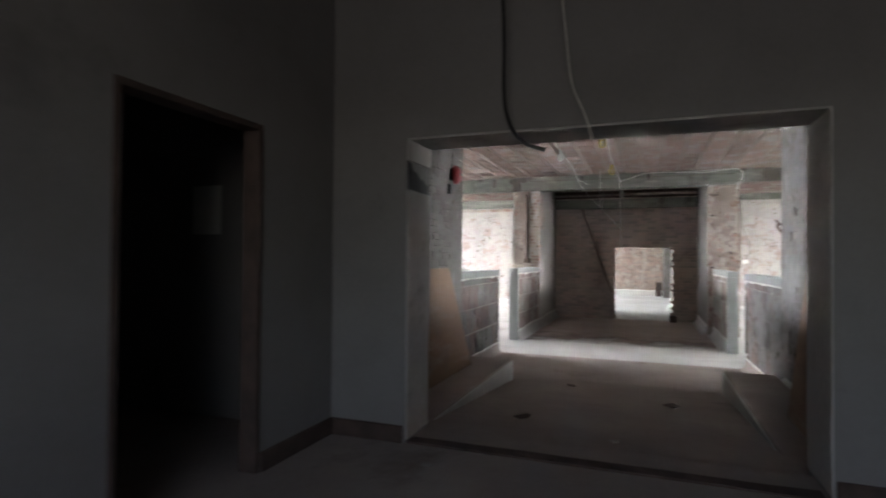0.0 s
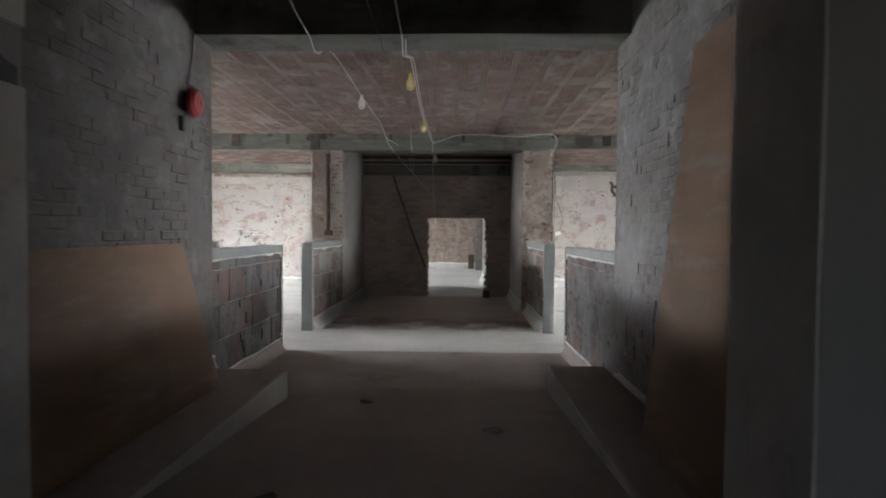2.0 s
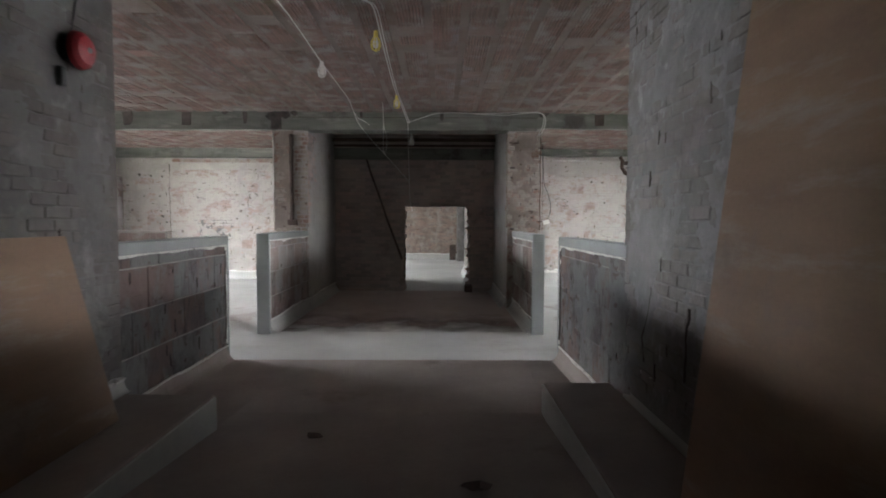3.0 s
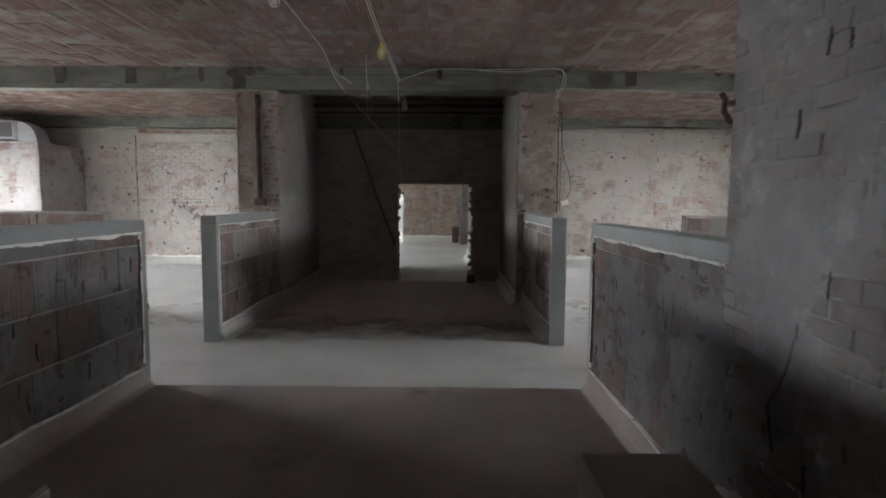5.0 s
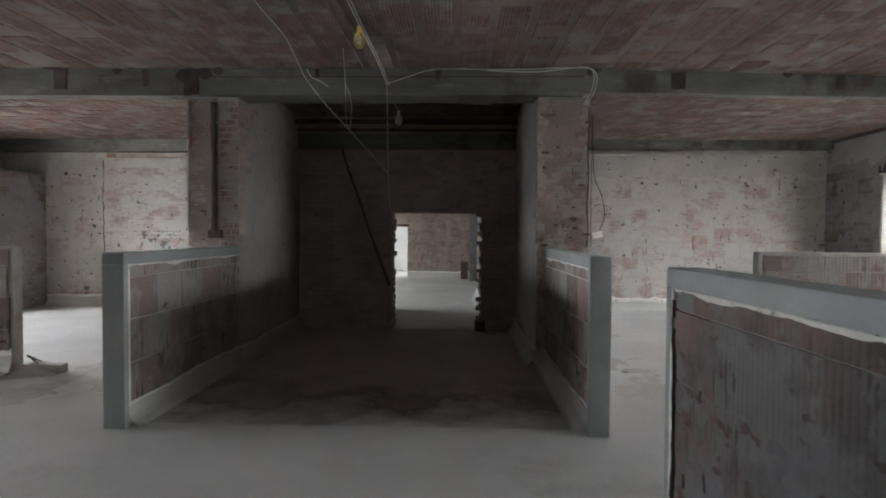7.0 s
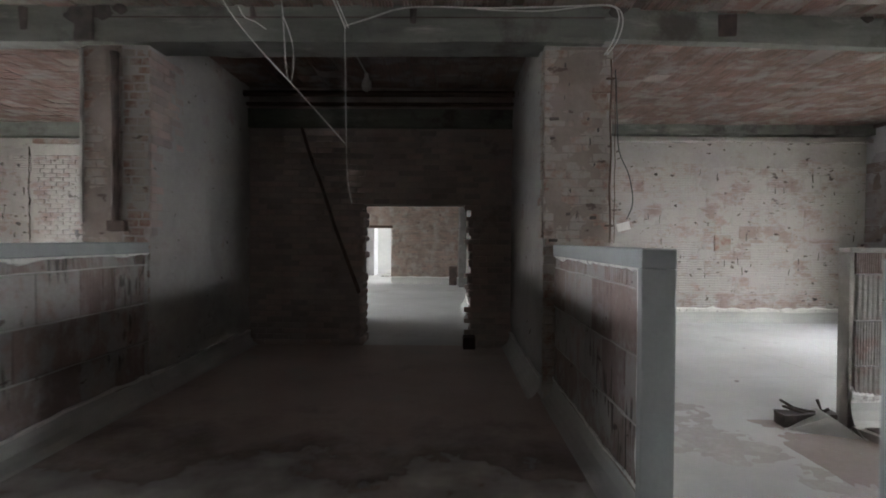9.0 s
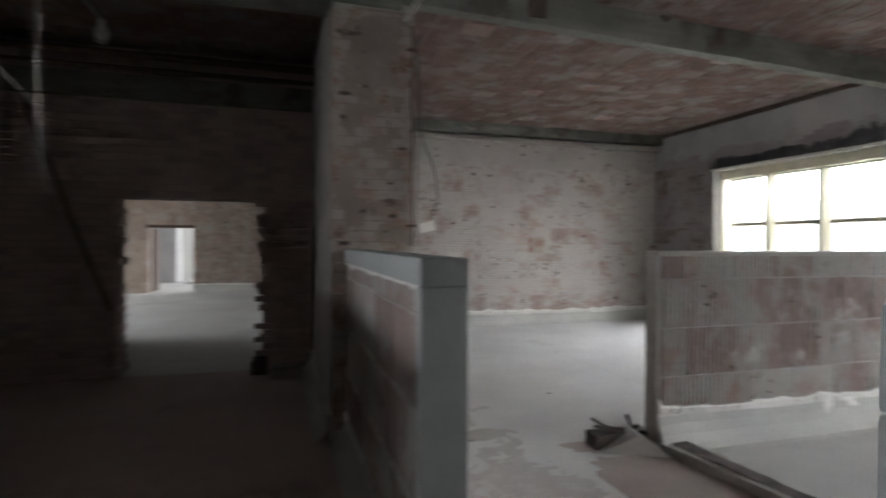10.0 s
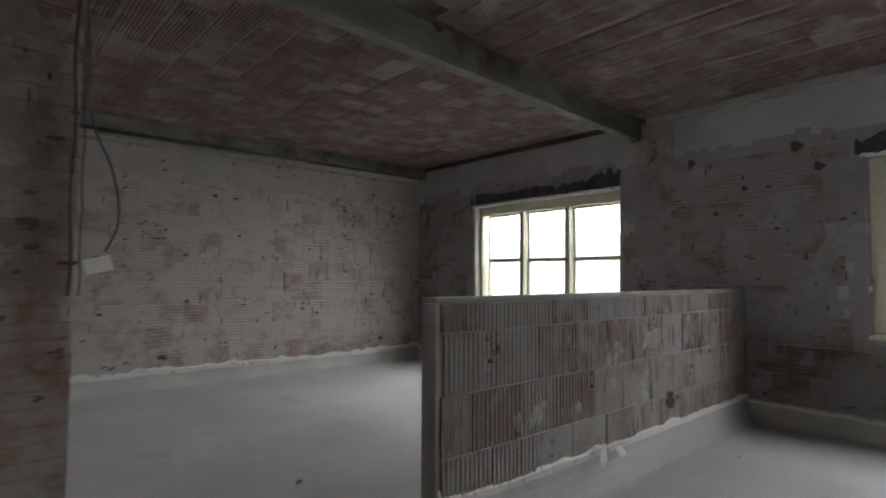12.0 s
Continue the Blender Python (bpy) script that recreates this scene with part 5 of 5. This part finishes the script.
# broken lumps under the caps and slots in the piers
wall_hole(p_rq, 6.25, 11.622, 0.43, 0.07, (0, -1, 0))
wall_hole(p_r1, 1.655, 7.44, 1.255, 0.035, (-1, 0, 0))
for x0, x1, zz in ((1.55, 1.63, 2.49), (1.55, 1.63, 1.42), (1.91, 1.965, 1.62), (1.555, 1.60, 2.32), (1.70, 1.74, 1.65)):
    part("putlog_hole", roughened(softened(boxes((x0, x1, 12.368, 12.40, zz - 0.014, zz + 0.014)), 0.006, 1), 0.006, 20.0), TAR, find("wall_core_right"), "dark slot in the brick pier")


# brown dirt trodden thin on the screed, one patch darkened for kerb shade
def dirt_shade(x0, x1, y0, y1, seed, cover=0.5, step=0.04, material=DIRT, lift=0.0):
    """A skin of dirt or painted shade with a ragged outline, dipping under the screed where it thins out."""
    nx, ny = int((x1 - x0) / step), int((y1 - y0) / step)
    verts, faces = [], []
    for j in range(ny + 1):
        for i in range(nx + 1):
            p = Vector((x0 + (x1 - x0) * i / nx, y0 + (y1 - y0) * j / ny, 0))
            q = p * 1.7 + Vector((seed * 5.1, 0, seed))
            v = noise.noise(q) + 0.6 * noise.noise(q * 3.0) + 0.5 * noise.noise(q * 9.0) + (cover - 0.5) * 2
            edge = min(i / nx, 1 - i / nx, j / ny, 1 - j / ny)
            v -= max(0.0, 0.2 - edge) * 5.0
            z = noise.noise(p * 0.8) * 0.004
            verts.append((p.x, p.y, z + lift + 0.0045 * max(-1.0, min(1.0, v * 1.6))))
    for j in range(ny):
        for i in range(nx):
            a = j * (nx + 1) + i
            faces.append((a, a + 1, a + nx + 2, a + nx + 1))
    me = bpy.data.meshes.new("dirt_shade")
    me.from_pydata(verts, [], faces)
    me.materials.append(material)
    me.polygons.foreach_set("use_smooth", [True] * len(faces))
    ob = new("dirt_shade", me)
    ob.parent = find("floor_main")
    ob["label"] = "brown dirt and painted kerb shade on the screed"


dirt_shade(2.5, 3.85, 9.0, 11.75, 1, 0.55)
# The kerb's shadow and dirt together, laid down as a dark skin.
dirt_shade(3.02, 4.02, 9.0, 11.9, 6, 0.8, 0.03, RAMP, 0.003)
dirt_shade(1.8, 3.2, 10.6, 13.6, 2, 0.34)
dirt_shade(-3.9, -2.3, 10.6, 13.2, 3, 0.36)
dirt_shade(-4.3, -3.2, 9.4, 11.7, 4, 0.55)

# cracks in the screed
def floor_crack(points, width=0.005):
    bm = bmesh.new()
    pts = []
    for p, q in zip(points, points[1:]):
        pts += [Vector((*p, 0)).lerp(Vector((*q, 0)), k / 12) for k in range(12)]
    rows = []
    for p in pts:
        off = noise.noise_vector(p * 5.0) * 0.02
        w = width * (0.6 + 0.7 * abs(noise.noise(p * 9.0)))
        side = Vector((0.7, 0.7, 0)) * w
        z = noise.noise(Vector((p.x, p.y, 0)) * 0.8) * 0.004 + 0.0035
        rows.append([bm.verts.new(Vector((p.x + off.x, p.y + off.y, z)) + s) for s in (-side, side)])
    for q, r in zip(rows, rows[1:]):
        bm.faces.new((q[0], q[1], r[1], r[0]))
    part("crack", bm, MORTAR, find("floor_main"), "thin crack in the screed")


floor_crack([(4.62, 14.6), (4.66, 13.55), (4.69, 12.93), (4.72, 12.2)])
floor_crack([(5.81, 15.43), (5.57, 14.65), (5.61, 14.02), (5.6, 13.0)], 0.004)
floor_crack([(3.6, 13.25), (4.66, 13.3), (5.6, 13.45), (6.6, 13.5)], 0.004)
floor_crack([(4.64, 14.3), (5.58, 14.35), (6.9, 14.6)], 0.004)

LOW_LINES = [0.17, 0.50, 0.84, 1.18, 1.285]
lay(p_rq, "clay_block", (3.68, 11.63, 0), (0, -1, 0), 4.28, [0.26, 0.50, 0.84, 1.18, 1.345], 0.40, UP, 1, flats=UP_FLAT, flat_share=0.12, upright_joint=0.002)
lay(p_lq, "clay_block", (-8.5, 11.63, 0), (0, -1, 0), 4.36, [0.26, 0.50, 0.84, 1.18, 1.345], 0.40, UP, 2, flats=UP_FLAT, flat_share=0.12, upright_joint=0.002)
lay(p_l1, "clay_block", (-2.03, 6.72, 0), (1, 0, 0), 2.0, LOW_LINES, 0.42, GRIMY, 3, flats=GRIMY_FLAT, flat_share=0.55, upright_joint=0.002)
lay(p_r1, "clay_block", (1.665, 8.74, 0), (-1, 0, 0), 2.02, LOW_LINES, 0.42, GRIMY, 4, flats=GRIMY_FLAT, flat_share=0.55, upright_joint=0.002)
lay(p_l2, "clay_block", (-2.02, 10.22, 0), (1, 0, 0), 2.1, LOW_LINES, 0.42, UP, 5, flats=UP_FLAT, flat_share=0.6, upright_joint=0.002)
lay(p_r2, "clay_block", (1.62, 12.34, 0), (-1, 0, 0), 2.1, LOW_LINES, 0.42, UP, 6, flats=UP_FLAT, flat_share=0.45, upright_joint=0.002)

BACK_LINES = [0.22 + 0.296 * k for k in range(11)]
lay(find("wall_back_right"), "clay_block", (2.08, 17.18, 0), (0, -1, 0), 5.89, BACK_LINES[:10], 0.31, SIDE, 7, flats=SIDE_FLAT, flat_share=0.28)
lay(find("wall_back_left"), "clay_block", (-8.05, 17.18, 0), (0, -1, 0), 5.5, BACK_LINES[:10], 0.31, SIDE, 8, keep=lambda u, z: not (1.3 < u < 3.1 and 1.35 < z < 2.9), flats=SIDE_FLAT, flat_share=0.75)
lay(find("wall_back_left"), "brick", (-6.75, 17.18, 0), (0, -1, 0), 1.75, [1.40 + 0.078 * k for k in range(20)], 0.22, PALES, 9, joint=0.005)
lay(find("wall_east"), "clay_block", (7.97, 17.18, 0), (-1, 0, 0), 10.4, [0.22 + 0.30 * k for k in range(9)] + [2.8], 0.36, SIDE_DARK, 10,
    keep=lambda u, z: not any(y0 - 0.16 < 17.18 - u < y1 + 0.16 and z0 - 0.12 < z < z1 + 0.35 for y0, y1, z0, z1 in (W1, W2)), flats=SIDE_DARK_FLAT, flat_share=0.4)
lay(find("wall_shaft"), "clay_block", (-10.2, 15.75, 0), (0, -1, 0), 2.15, [0.3 * k for k in range(10)], 0.33, SIDE_DARK, 11, flats=SIDE_DARK_FLAT, flat_share=0.3)
lay(find("wall_shaft"), "clay_block", (-8.05, 15.75, 0), (1, 0, 0), 1.42, [0.3 * k for k in range(10)], 0.33, SIDE_DARK, 12, flats=SIDE_DARK_FLAT, flat_share=0.5)

# toothed bricks where the beam lands on the east wall
lay(find("wall_east"), "brick", (7.955, 12.86, 0), (-1, 0, 0), 0.5, [2.86, 2.95, 3.06, 3.18, 3.36], 0.2, REDS, 13)

# brick piers
pier_lines = [1.38 + 0.0755 * k for k in range(24)]
full_lines = [0.0 + 0.0755 * k for k in range(42)]
lay(find("wall_core_left"), "brick", (-2.24, 12.39, 0), (0, -1, 0), 0.245, full_lines, 0.125, REDS, 14, keep=lambda u, z: z < 3.12, joint=0.016, jitter=0.012)
lay(find("wall_core_left"), "brick", (-2.59, 12.39, 0), (0, -1, 0), 0.27, full_lines, 0.215, REDS, 34, keep=lambda u, z: z < 3.12, joint=0.006, jitter=0.004)
lay(find("wall_core_right"), "brick", (1.50, 12.39, 0), (0, -1, 0), 0.60, full_lines, 0.215, REDS, 15, keep=lambda u, z: z < 3.12, joint=0.003, jitter=0.004)
lay(find("wall_core_left"), "brick", (-2.01, 12.40, 0), (1, 0, 0), 0.6, full_lines, 0.215, DARKS, 16, keep=lambda u, z: z > 1.4 and z < 3.12 and (z > 2.3 or u < 0.12), joint=0.005, jitter=0.004)
lay(find("wall_core_right"), "brick", (1.505, 12.75, 0), (-1, 0, 0), 0.36, full_lines, 0.215, REDS, 17, keep=lambda u, z: z > 1.4 and z < 3.12 and u > 0.2, joint=0.005, jitter=0.004)
lay(find("wall_core_left"), "brick", (-2.01, 12.40, 0), (1, 0, 0), 2.42, full_lines, 0.215, CORES, 31, keep=lambda u, z: z > 0.3 and (u > 0.6 or 1.4 < z < 2.3 and u > 0.12), single=lambda u, z: False, joint=0.008)
lay(find("wall_core_right"), "brick", (1.505, 14.82, 0), (-1, 0, 0), 2.07, full_lines, 0.215, CORES, 32, keep=lambda u, z: z > 0.3, single=lambda u, z: False, joint=0.008)
lay(find("wall_core_right"), "brick", (2.08, 12.40, 0), (1, 0, 0), 1.2, full_lines, 0.215, DULLS, 18, single=lambda u, z: False, joint=0.011)

# whitewashed passage walls
wash_lines = [0.42 + 0.0755 * k for k in range(38)]
lay(find("wall_passage_left"), "brick", (-1.97, 3.62, 0), (1, 0, 0), 3.07, wash_lines, 0.225, SHADED_WHITES, 19, single=lambda u, z: u > 1.55 and z > 0.9, joint=0.004, jitter=0.004)
lay(find("wall_passage_right"), "brick", (1.695, 6.76, 0), (-1, 0, 0), 3.1, wash_lines, 0.225, WHITES, 20, single=lambda u, z: u < 1.55 and z > 0.5, joint=0.004, jitter=0.004)

# sooty end wall and the torn edges of its opening
end_wall = find("wall_core_end")
lay(end_wall, "brick", (-2.0, 14.83, 0), (0, -1, 0), 3.49, full_lines, 0.22, DARKS, 21, keep=lambda u, z: not (1.51 < u < 2.965 and z < 1.885) and not 2.88 < z < 3.16, single=lambda u, z: 1.0 < u < 3.4 and z < 2.1 and (u < 1.6 or u > 2.9), joint=0.011)
rnd = random.Random(5)
z = 0.02
while z < 1.80:
    hgt = rnd.uniform(0.07, 0.11)
    for x, d in ((-0.49, 1), (0.965, -1)):
        out = rnd.choice((0.0, 0.02, 0.035, 0.045)) + rnd.uniform(0, 0.012)
        if out > 0.015:
            x0, x1 = sorted((x - 0.03 * d, x + out * d))
            part("torn_brick", roughened(softened(boxes((x0, x1, 14.80, 15.16, z, z + hgt)), 0.012, 1), 0.008, 15.0), DARK_BRICK, end_wall)
    z += hgt + 0.015
lay(find("wall_beyond_end"), "brick", (-1.18, 25.0, 0), (0, -1, 0), 2.13, [0.24 + 0.0755 * k for k in range(36)], 0.22, BROWNS, 22, single=lambda u, z: False, joint=0.010)

# Remains of plaster lying over the masonry
def coat(owner, origin, normal, width, height, material, seed, cover=0.5, base=0.014, thick=0.012, step=0.045, scale=1.5, label="remains of rough plaster", keep=lambda u, z: True):
    """A skin of plaster with a torn outline: where it thins out it dips behind the masonry face."""
    u, n, o = Vector((0, 0, 1)).cross(Vector(normal)), Vector(normal), Vector(origin)
    nx, nz = int(width / step), int(height / step)
    verts, index, faces = [], {}, []
    drift = Vector((seed * 3.7, seed * 1.3, seed * 2.1))
    for j in range(nz + 1):
        for i in range(nx + 1):
            a, z = width * i / nx, height * j / nz
            p = o + u * a + Vector((0, 0, z))
            q = p * scale + drift
            v = 0.9 * noise.noise(q) + 0.55 * noise.noise(q * 2.7) + 0.4 * noise.noise(q * 7.0) + (cover - 0.5) * 1.8
            edge = min(a, width - a, z, height - z)
            v -= max(0.0, 0.12 - edge) * 6.0
            if not keep(a, p.z):
                v = -1.0
            v = max(-1.0, min(1.0, v * 2.2))
            index[i, j] = (len(verts), v)
            verts.append(p + n * (base + thick * v + 0.0025 * noise.noise(p * 24.0)))
    for j in range(nz):
        for i in range(nx):
            four = [index[i, j], index[i + 1, j], index[i + 1, j + 1], index[i, j + 1]]
            if max(v for _, v in four) > -0.9:
                faces.append([k for k, _ in four])
    me = bpy.data.meshes.new("plaster_remains")
    me.from_pydata(verts, [], faces)
    me.materials.append(material)
    me.polygons.foreach_set("use_smooth", [True] * len(faces))
    ob = new("plaster_remains", me)
    ob.parent = owner
    ob["label"] = label


def open_joints(owner, origin, normal, width, z0, z1, count, seed, tall=(0.06, 0.22), wide=0.012, proud=0.03, keep=lambda u, z: True):
    """Short dark gaps where mortar has fallen out of upright joints."""
    rnd = random.Random(seed)
    u, n, o = Vector((0, 0, 1)).cross(Vector(normal)), Vector(normal), Vector(origin)
    bm = bmesh.new()
    for _ in range(count):
        a, z, h = rnd.uniform(0.1, width - 0.1), rnd.uniform(z0, z1), rnd.uniform(*tall)
        if not keep(a, z):
            continue
        w, lean = wide * rnd.uniform(0.4, 1.2), rnd.uniform(-0.12, 0.12)
        rows = []
        for k in range(7):
            s = k / 6
            c = o + u * (a + lean * h * s + rnd.uniform(-0.004, 0.004)) + Vector((0, 0, z + h * s))
            ww = w * (0.25 + math.sin(math.pi * s)) * rnd.uniform(0.5, 1.1)
            rows.append([bm.verts.new(c + n * d + u * e) for d, e in ((-0.01, -ww / 2), (proud, -ww / 2), (proud, ww / 2), (-0.01, ww / 2))])
        for q, r in zip(rows, rows[1:]):
            for k in range(3):
                bm.faces.new((q[k], q[k + 1], r[k + 1], r[k]))
    ob = part("open_joints", bm, TAR, owner, "dark gaps in the masonry joints")
    ob["kind"] = "stuff"


def long_crack(owner, points, normal, width, proud=0.03):
    """A jagged dark crack running over a wall face."""
    n = Vector(normal)
    u = Vector((0, 0, 1)).cross(n)
    bm, rows = bmesh.new(), []
    for p, q in zip(points, points[1:]):
        p, q = Vector(p), Vector(q)
        count = max(2, int((q - p).length / 0.025))
        for k in range(count):
            c = p.lerp(q, k / count)
            c += u * (0.02 * noise.noise(c * 6.0) + 0.012 * noise.noise(c * 21.0))
            w = width * max(0.12, 0.55 + 1.1 * noise.noise(c * 8.0))
            rows.append([bm.verts.new(c + n * d + u * e) for d, e in ((-0.02, -w / 2), (proud, -w / 2), (proud, w / 2), (-0.02, w / 2))])
    for q, r in zip(rows, rows[1:]):
        for k in range(3):
            bm.faces.new((q[k], q[k + 1], r[k + 1], r[k]))
    part("crack", bm, TAR, owner, "dark jagged crack")


coat(find("wall_back_right"), (2.1, 17.18, 0.30), (0, -1, 0), 5.85, 2.9, PALE_COAT, 1, 0.24, 0.012, 0.007, 0.03, 3.4)
coat(find("wall_back_right"), (2.1, 17.18, 2.72), (0, -1, 0), 5.85, 0.5, PALE_COAT, 2, 0.85, 0.013, 0.010)
coat(find("wall_back_left"), (-8.05, 17.18, 0.28), (0, -1, 0), 1.25, 2.8, PALE_COAT, 3, 0.5, 0.013, 0.009, 0.035, 2.4)
coat(find("wall_back_left"), (-6.8, 17.18, 0.28), (0, -1, 0), 4.2, 1.15, PALE_COAT, 4, 0.5, 0.013, 0.009, 0.035, 2.4)
coat(find("wall_back_left"), (-5.1, 17.18, 1.3), (0, -1, 0), 2.5, 1.8, PALE_COAT, 5, 0.45, 0.013, 0.009, 0.035, 2.4)
coat(find("wall_back_left"), (-6.2, 17.182, 0.9), (0, -1, 0), 1.1, 0.75, GRIME_COAT, 6, 0.3, 0.015, 0.006, 0.02, 7.0, "grey mottled patch of old plaster")
open_joints(find("wall_back_right"), (2.1, 17.18, 0), (0, -1, 0), 5.85, 0.4, 2.7, 44, 1, (0.05, 0.16), 0.009, 0.024)
open_joints(find("wall_back_left"), (-8.05, 17.18, 0), (0, -1, 0), 5.4, 0.4, 2.7, 44, 2, (0.05, 0.18), 0.011, 0.026, keep=lambda u, z: not (1.3 < u < 3.1 and 1.35 < z < 2.9))
coat(find("wall_shaft"), (-10.2, 15.75, 0.05), (0, -1, 0), 2.15, 2.6, DULL_COAT, 31, 0.5, 0.012, 0.008, 0.035, 2.6)
coat(find("wall_shaft"), (-8.05, 15.75, 0.05), (1, 0, 0), 1.42, 2.6, DULL_COAT, 32, 0.5, 0.012, 0.008, 0.035, 2.6)
long_crack(find("wall_back_left"), [(-6.82, 17.18, 0.35), (-6.80, 17.18, 1.2), (-6.82, 17.18, 2.2), (-6.81, 17.18, 3.05)], (0, -1, 0), 0.012, 0.025)
dull_keep = lambda u, z: not any(y0 - 0.03 < 17.18 - u < y1 + 0.03 and z0 - 0.05 < z < z1 + 0.04 for y0, y1, z0, z1 in (W1, W2))
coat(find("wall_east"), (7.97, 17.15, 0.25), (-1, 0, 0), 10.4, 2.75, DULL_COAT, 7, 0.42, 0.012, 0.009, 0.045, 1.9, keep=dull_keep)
open_joints(find("wall_east"), (7.97, 17.1, 0), (-1, 0, 0), 10.2, 0.4, 2.7, 60, 3, (0.03, 0.12), keep=dull_keep)
coat(find("wall_passage_right"), (1.695, 6.77, 0.35), (-1, 0, 0), 3.1, 2.95, WASH_COAT, 8, 0.47, 0.004, 0.006, 0.03, 2.8, "rough limewash over the brick")
coat(find("wall_passage_left"), (-1.97, 3.63, 0.35), (1, 0, 0), 3.07, 2.95, SHADED_COAT, 9, 0.45, 0.004, 0.006, 0.03, 2.8, "rough limewash over the brick")
open_joints(find("wall_passage_right"), (1.695, 6.77, 0), (-1, 0, 0), 3.1, 0.5, 2.9, 26, 4, (0.04, 0.12), 0.009, 0.011)
open_joints(find("wall_passage_left"), (-1.97, 3.63, 0), (1, 0, 0), 3.05, 0.6, 2.9, 16, 5, (0.04, 0.1), 0.009, 0.011)
long_crack(find("wall_passage_right"), [(1.695, 6.34, 0.62), (1.695, 6.40, 0.78), (1.695, 6.28, 0.95), (1.695, 6.22, 1.15)], (-1, 0, 0), 0.016, 0.012)
long_crack(find("wall_passage_right"), [(1.695, 5.75, 0.66), (1.695, 5.74, 0.9), (1.695, 5.72, 1.1)], (-1, 0, 0), 0.014, 0.012)
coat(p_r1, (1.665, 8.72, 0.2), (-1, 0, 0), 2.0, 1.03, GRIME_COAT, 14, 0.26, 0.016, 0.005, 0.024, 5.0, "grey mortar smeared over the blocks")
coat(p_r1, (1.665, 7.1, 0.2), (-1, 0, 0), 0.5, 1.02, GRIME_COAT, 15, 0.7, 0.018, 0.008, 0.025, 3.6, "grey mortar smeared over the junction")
open_joints(p_r1, (1.665, 8.72, 0), (-1, 0, 0), 1.95, 0.25, 1.1, 9, 6, (0.03, 0.09), 0.006, 0.022)
open_joints(p_l1, (-2.03, 6.76, 0), (1, 0, 0), 1.95, 0.25, 1.1, 10, 7, (0.04, 0.13), 0.009, 0.025)
long_crack(p_r1, [(1.665, 8.70, 0.25), (1.665, 8.70, 0.8), (1.665, 8.71, 1.25)], (-1, 0, 0), 0.022, 0.03)
long_crack(p_l1, [(-2.03, 8.70, 0.25), (-2.03, 8.70, 0.8), (-2.03, 8.71, 1.25)], (1, 0, 0), 0.022, 0.03)
coat(p_rq, (3.7, 11.63, 0.28), (0, -1, 0), 4.25, 1.05, MORTAR, 16, 0.2, 0.018, 0.008, 0.03, 3.2, "mortar smeared over the ribbed blocks")
coat(find("wall_core_left"), (-2.6, 12.39, 1.38), (0, -1, 0), 0.36, 1.74, PIER_COAT, 17, 0.62, 0.013, 0.010, 0.03, 2.5, "brown plaster over the brick pier")
coat(find("wall_core_right"), (1.49, 12.39, 1.38), (0, -1, 0), 0.6, 1.74, PIER_COAT, 18, 0.55, 0.011, 0.010, 0.03, 2.5, "brown plaster over the brick pier")
coat(find("wall_core_left"), (-2.01, 12.75, 0.25), (1, 0, 0), 2.07, 3.0, CORE_PLASTER, 21, 0.72, 0.008, 0.007, 0.035, 2.0, "patchy plaster over the passage brick")
coat(find("wall_core_left"), (-2.01, 12.42, 0.25), (1, 0, 0), 0.5, 1.9, CORE_PLASTER, 22, 0.7, 0.008, 0.007, 0.03, 2.6, "patchy plaster over the passage brick")
coat(find("wall_core_right"), (1.505, 14.82, 0.25), (-1, 0, 0), 2.3, 3.0, CORE_PLASTER, 23, 0.72, 0.008, 0.007, 0.035, 2.0, "patchy plaster over the passage brick")
open_joints(find("wall_core_right"), (1.5, 12.39, 0), (0, -1, 0), 0.58, 1.5, 3.0, 10, 8, (0.03, 0.08), 0.014, 0.024)
part("edge_strip", roughened(boxes((-2.61, -2.585, 12.36, 12.39, 1.55, 3.1)), 0.008, 5.0, 10), MORTAR, find("wall_core_left"), "pale plaster strip down the pier edge")

# the near east partition stands slightly askew
pivot = Matrix.Translation((1.665, 8.80, 0))
p_r1.matrix_basis = pivot @ Matrix.Rotation(radians(1.2), 4, "Z") @ pivot.inverted()
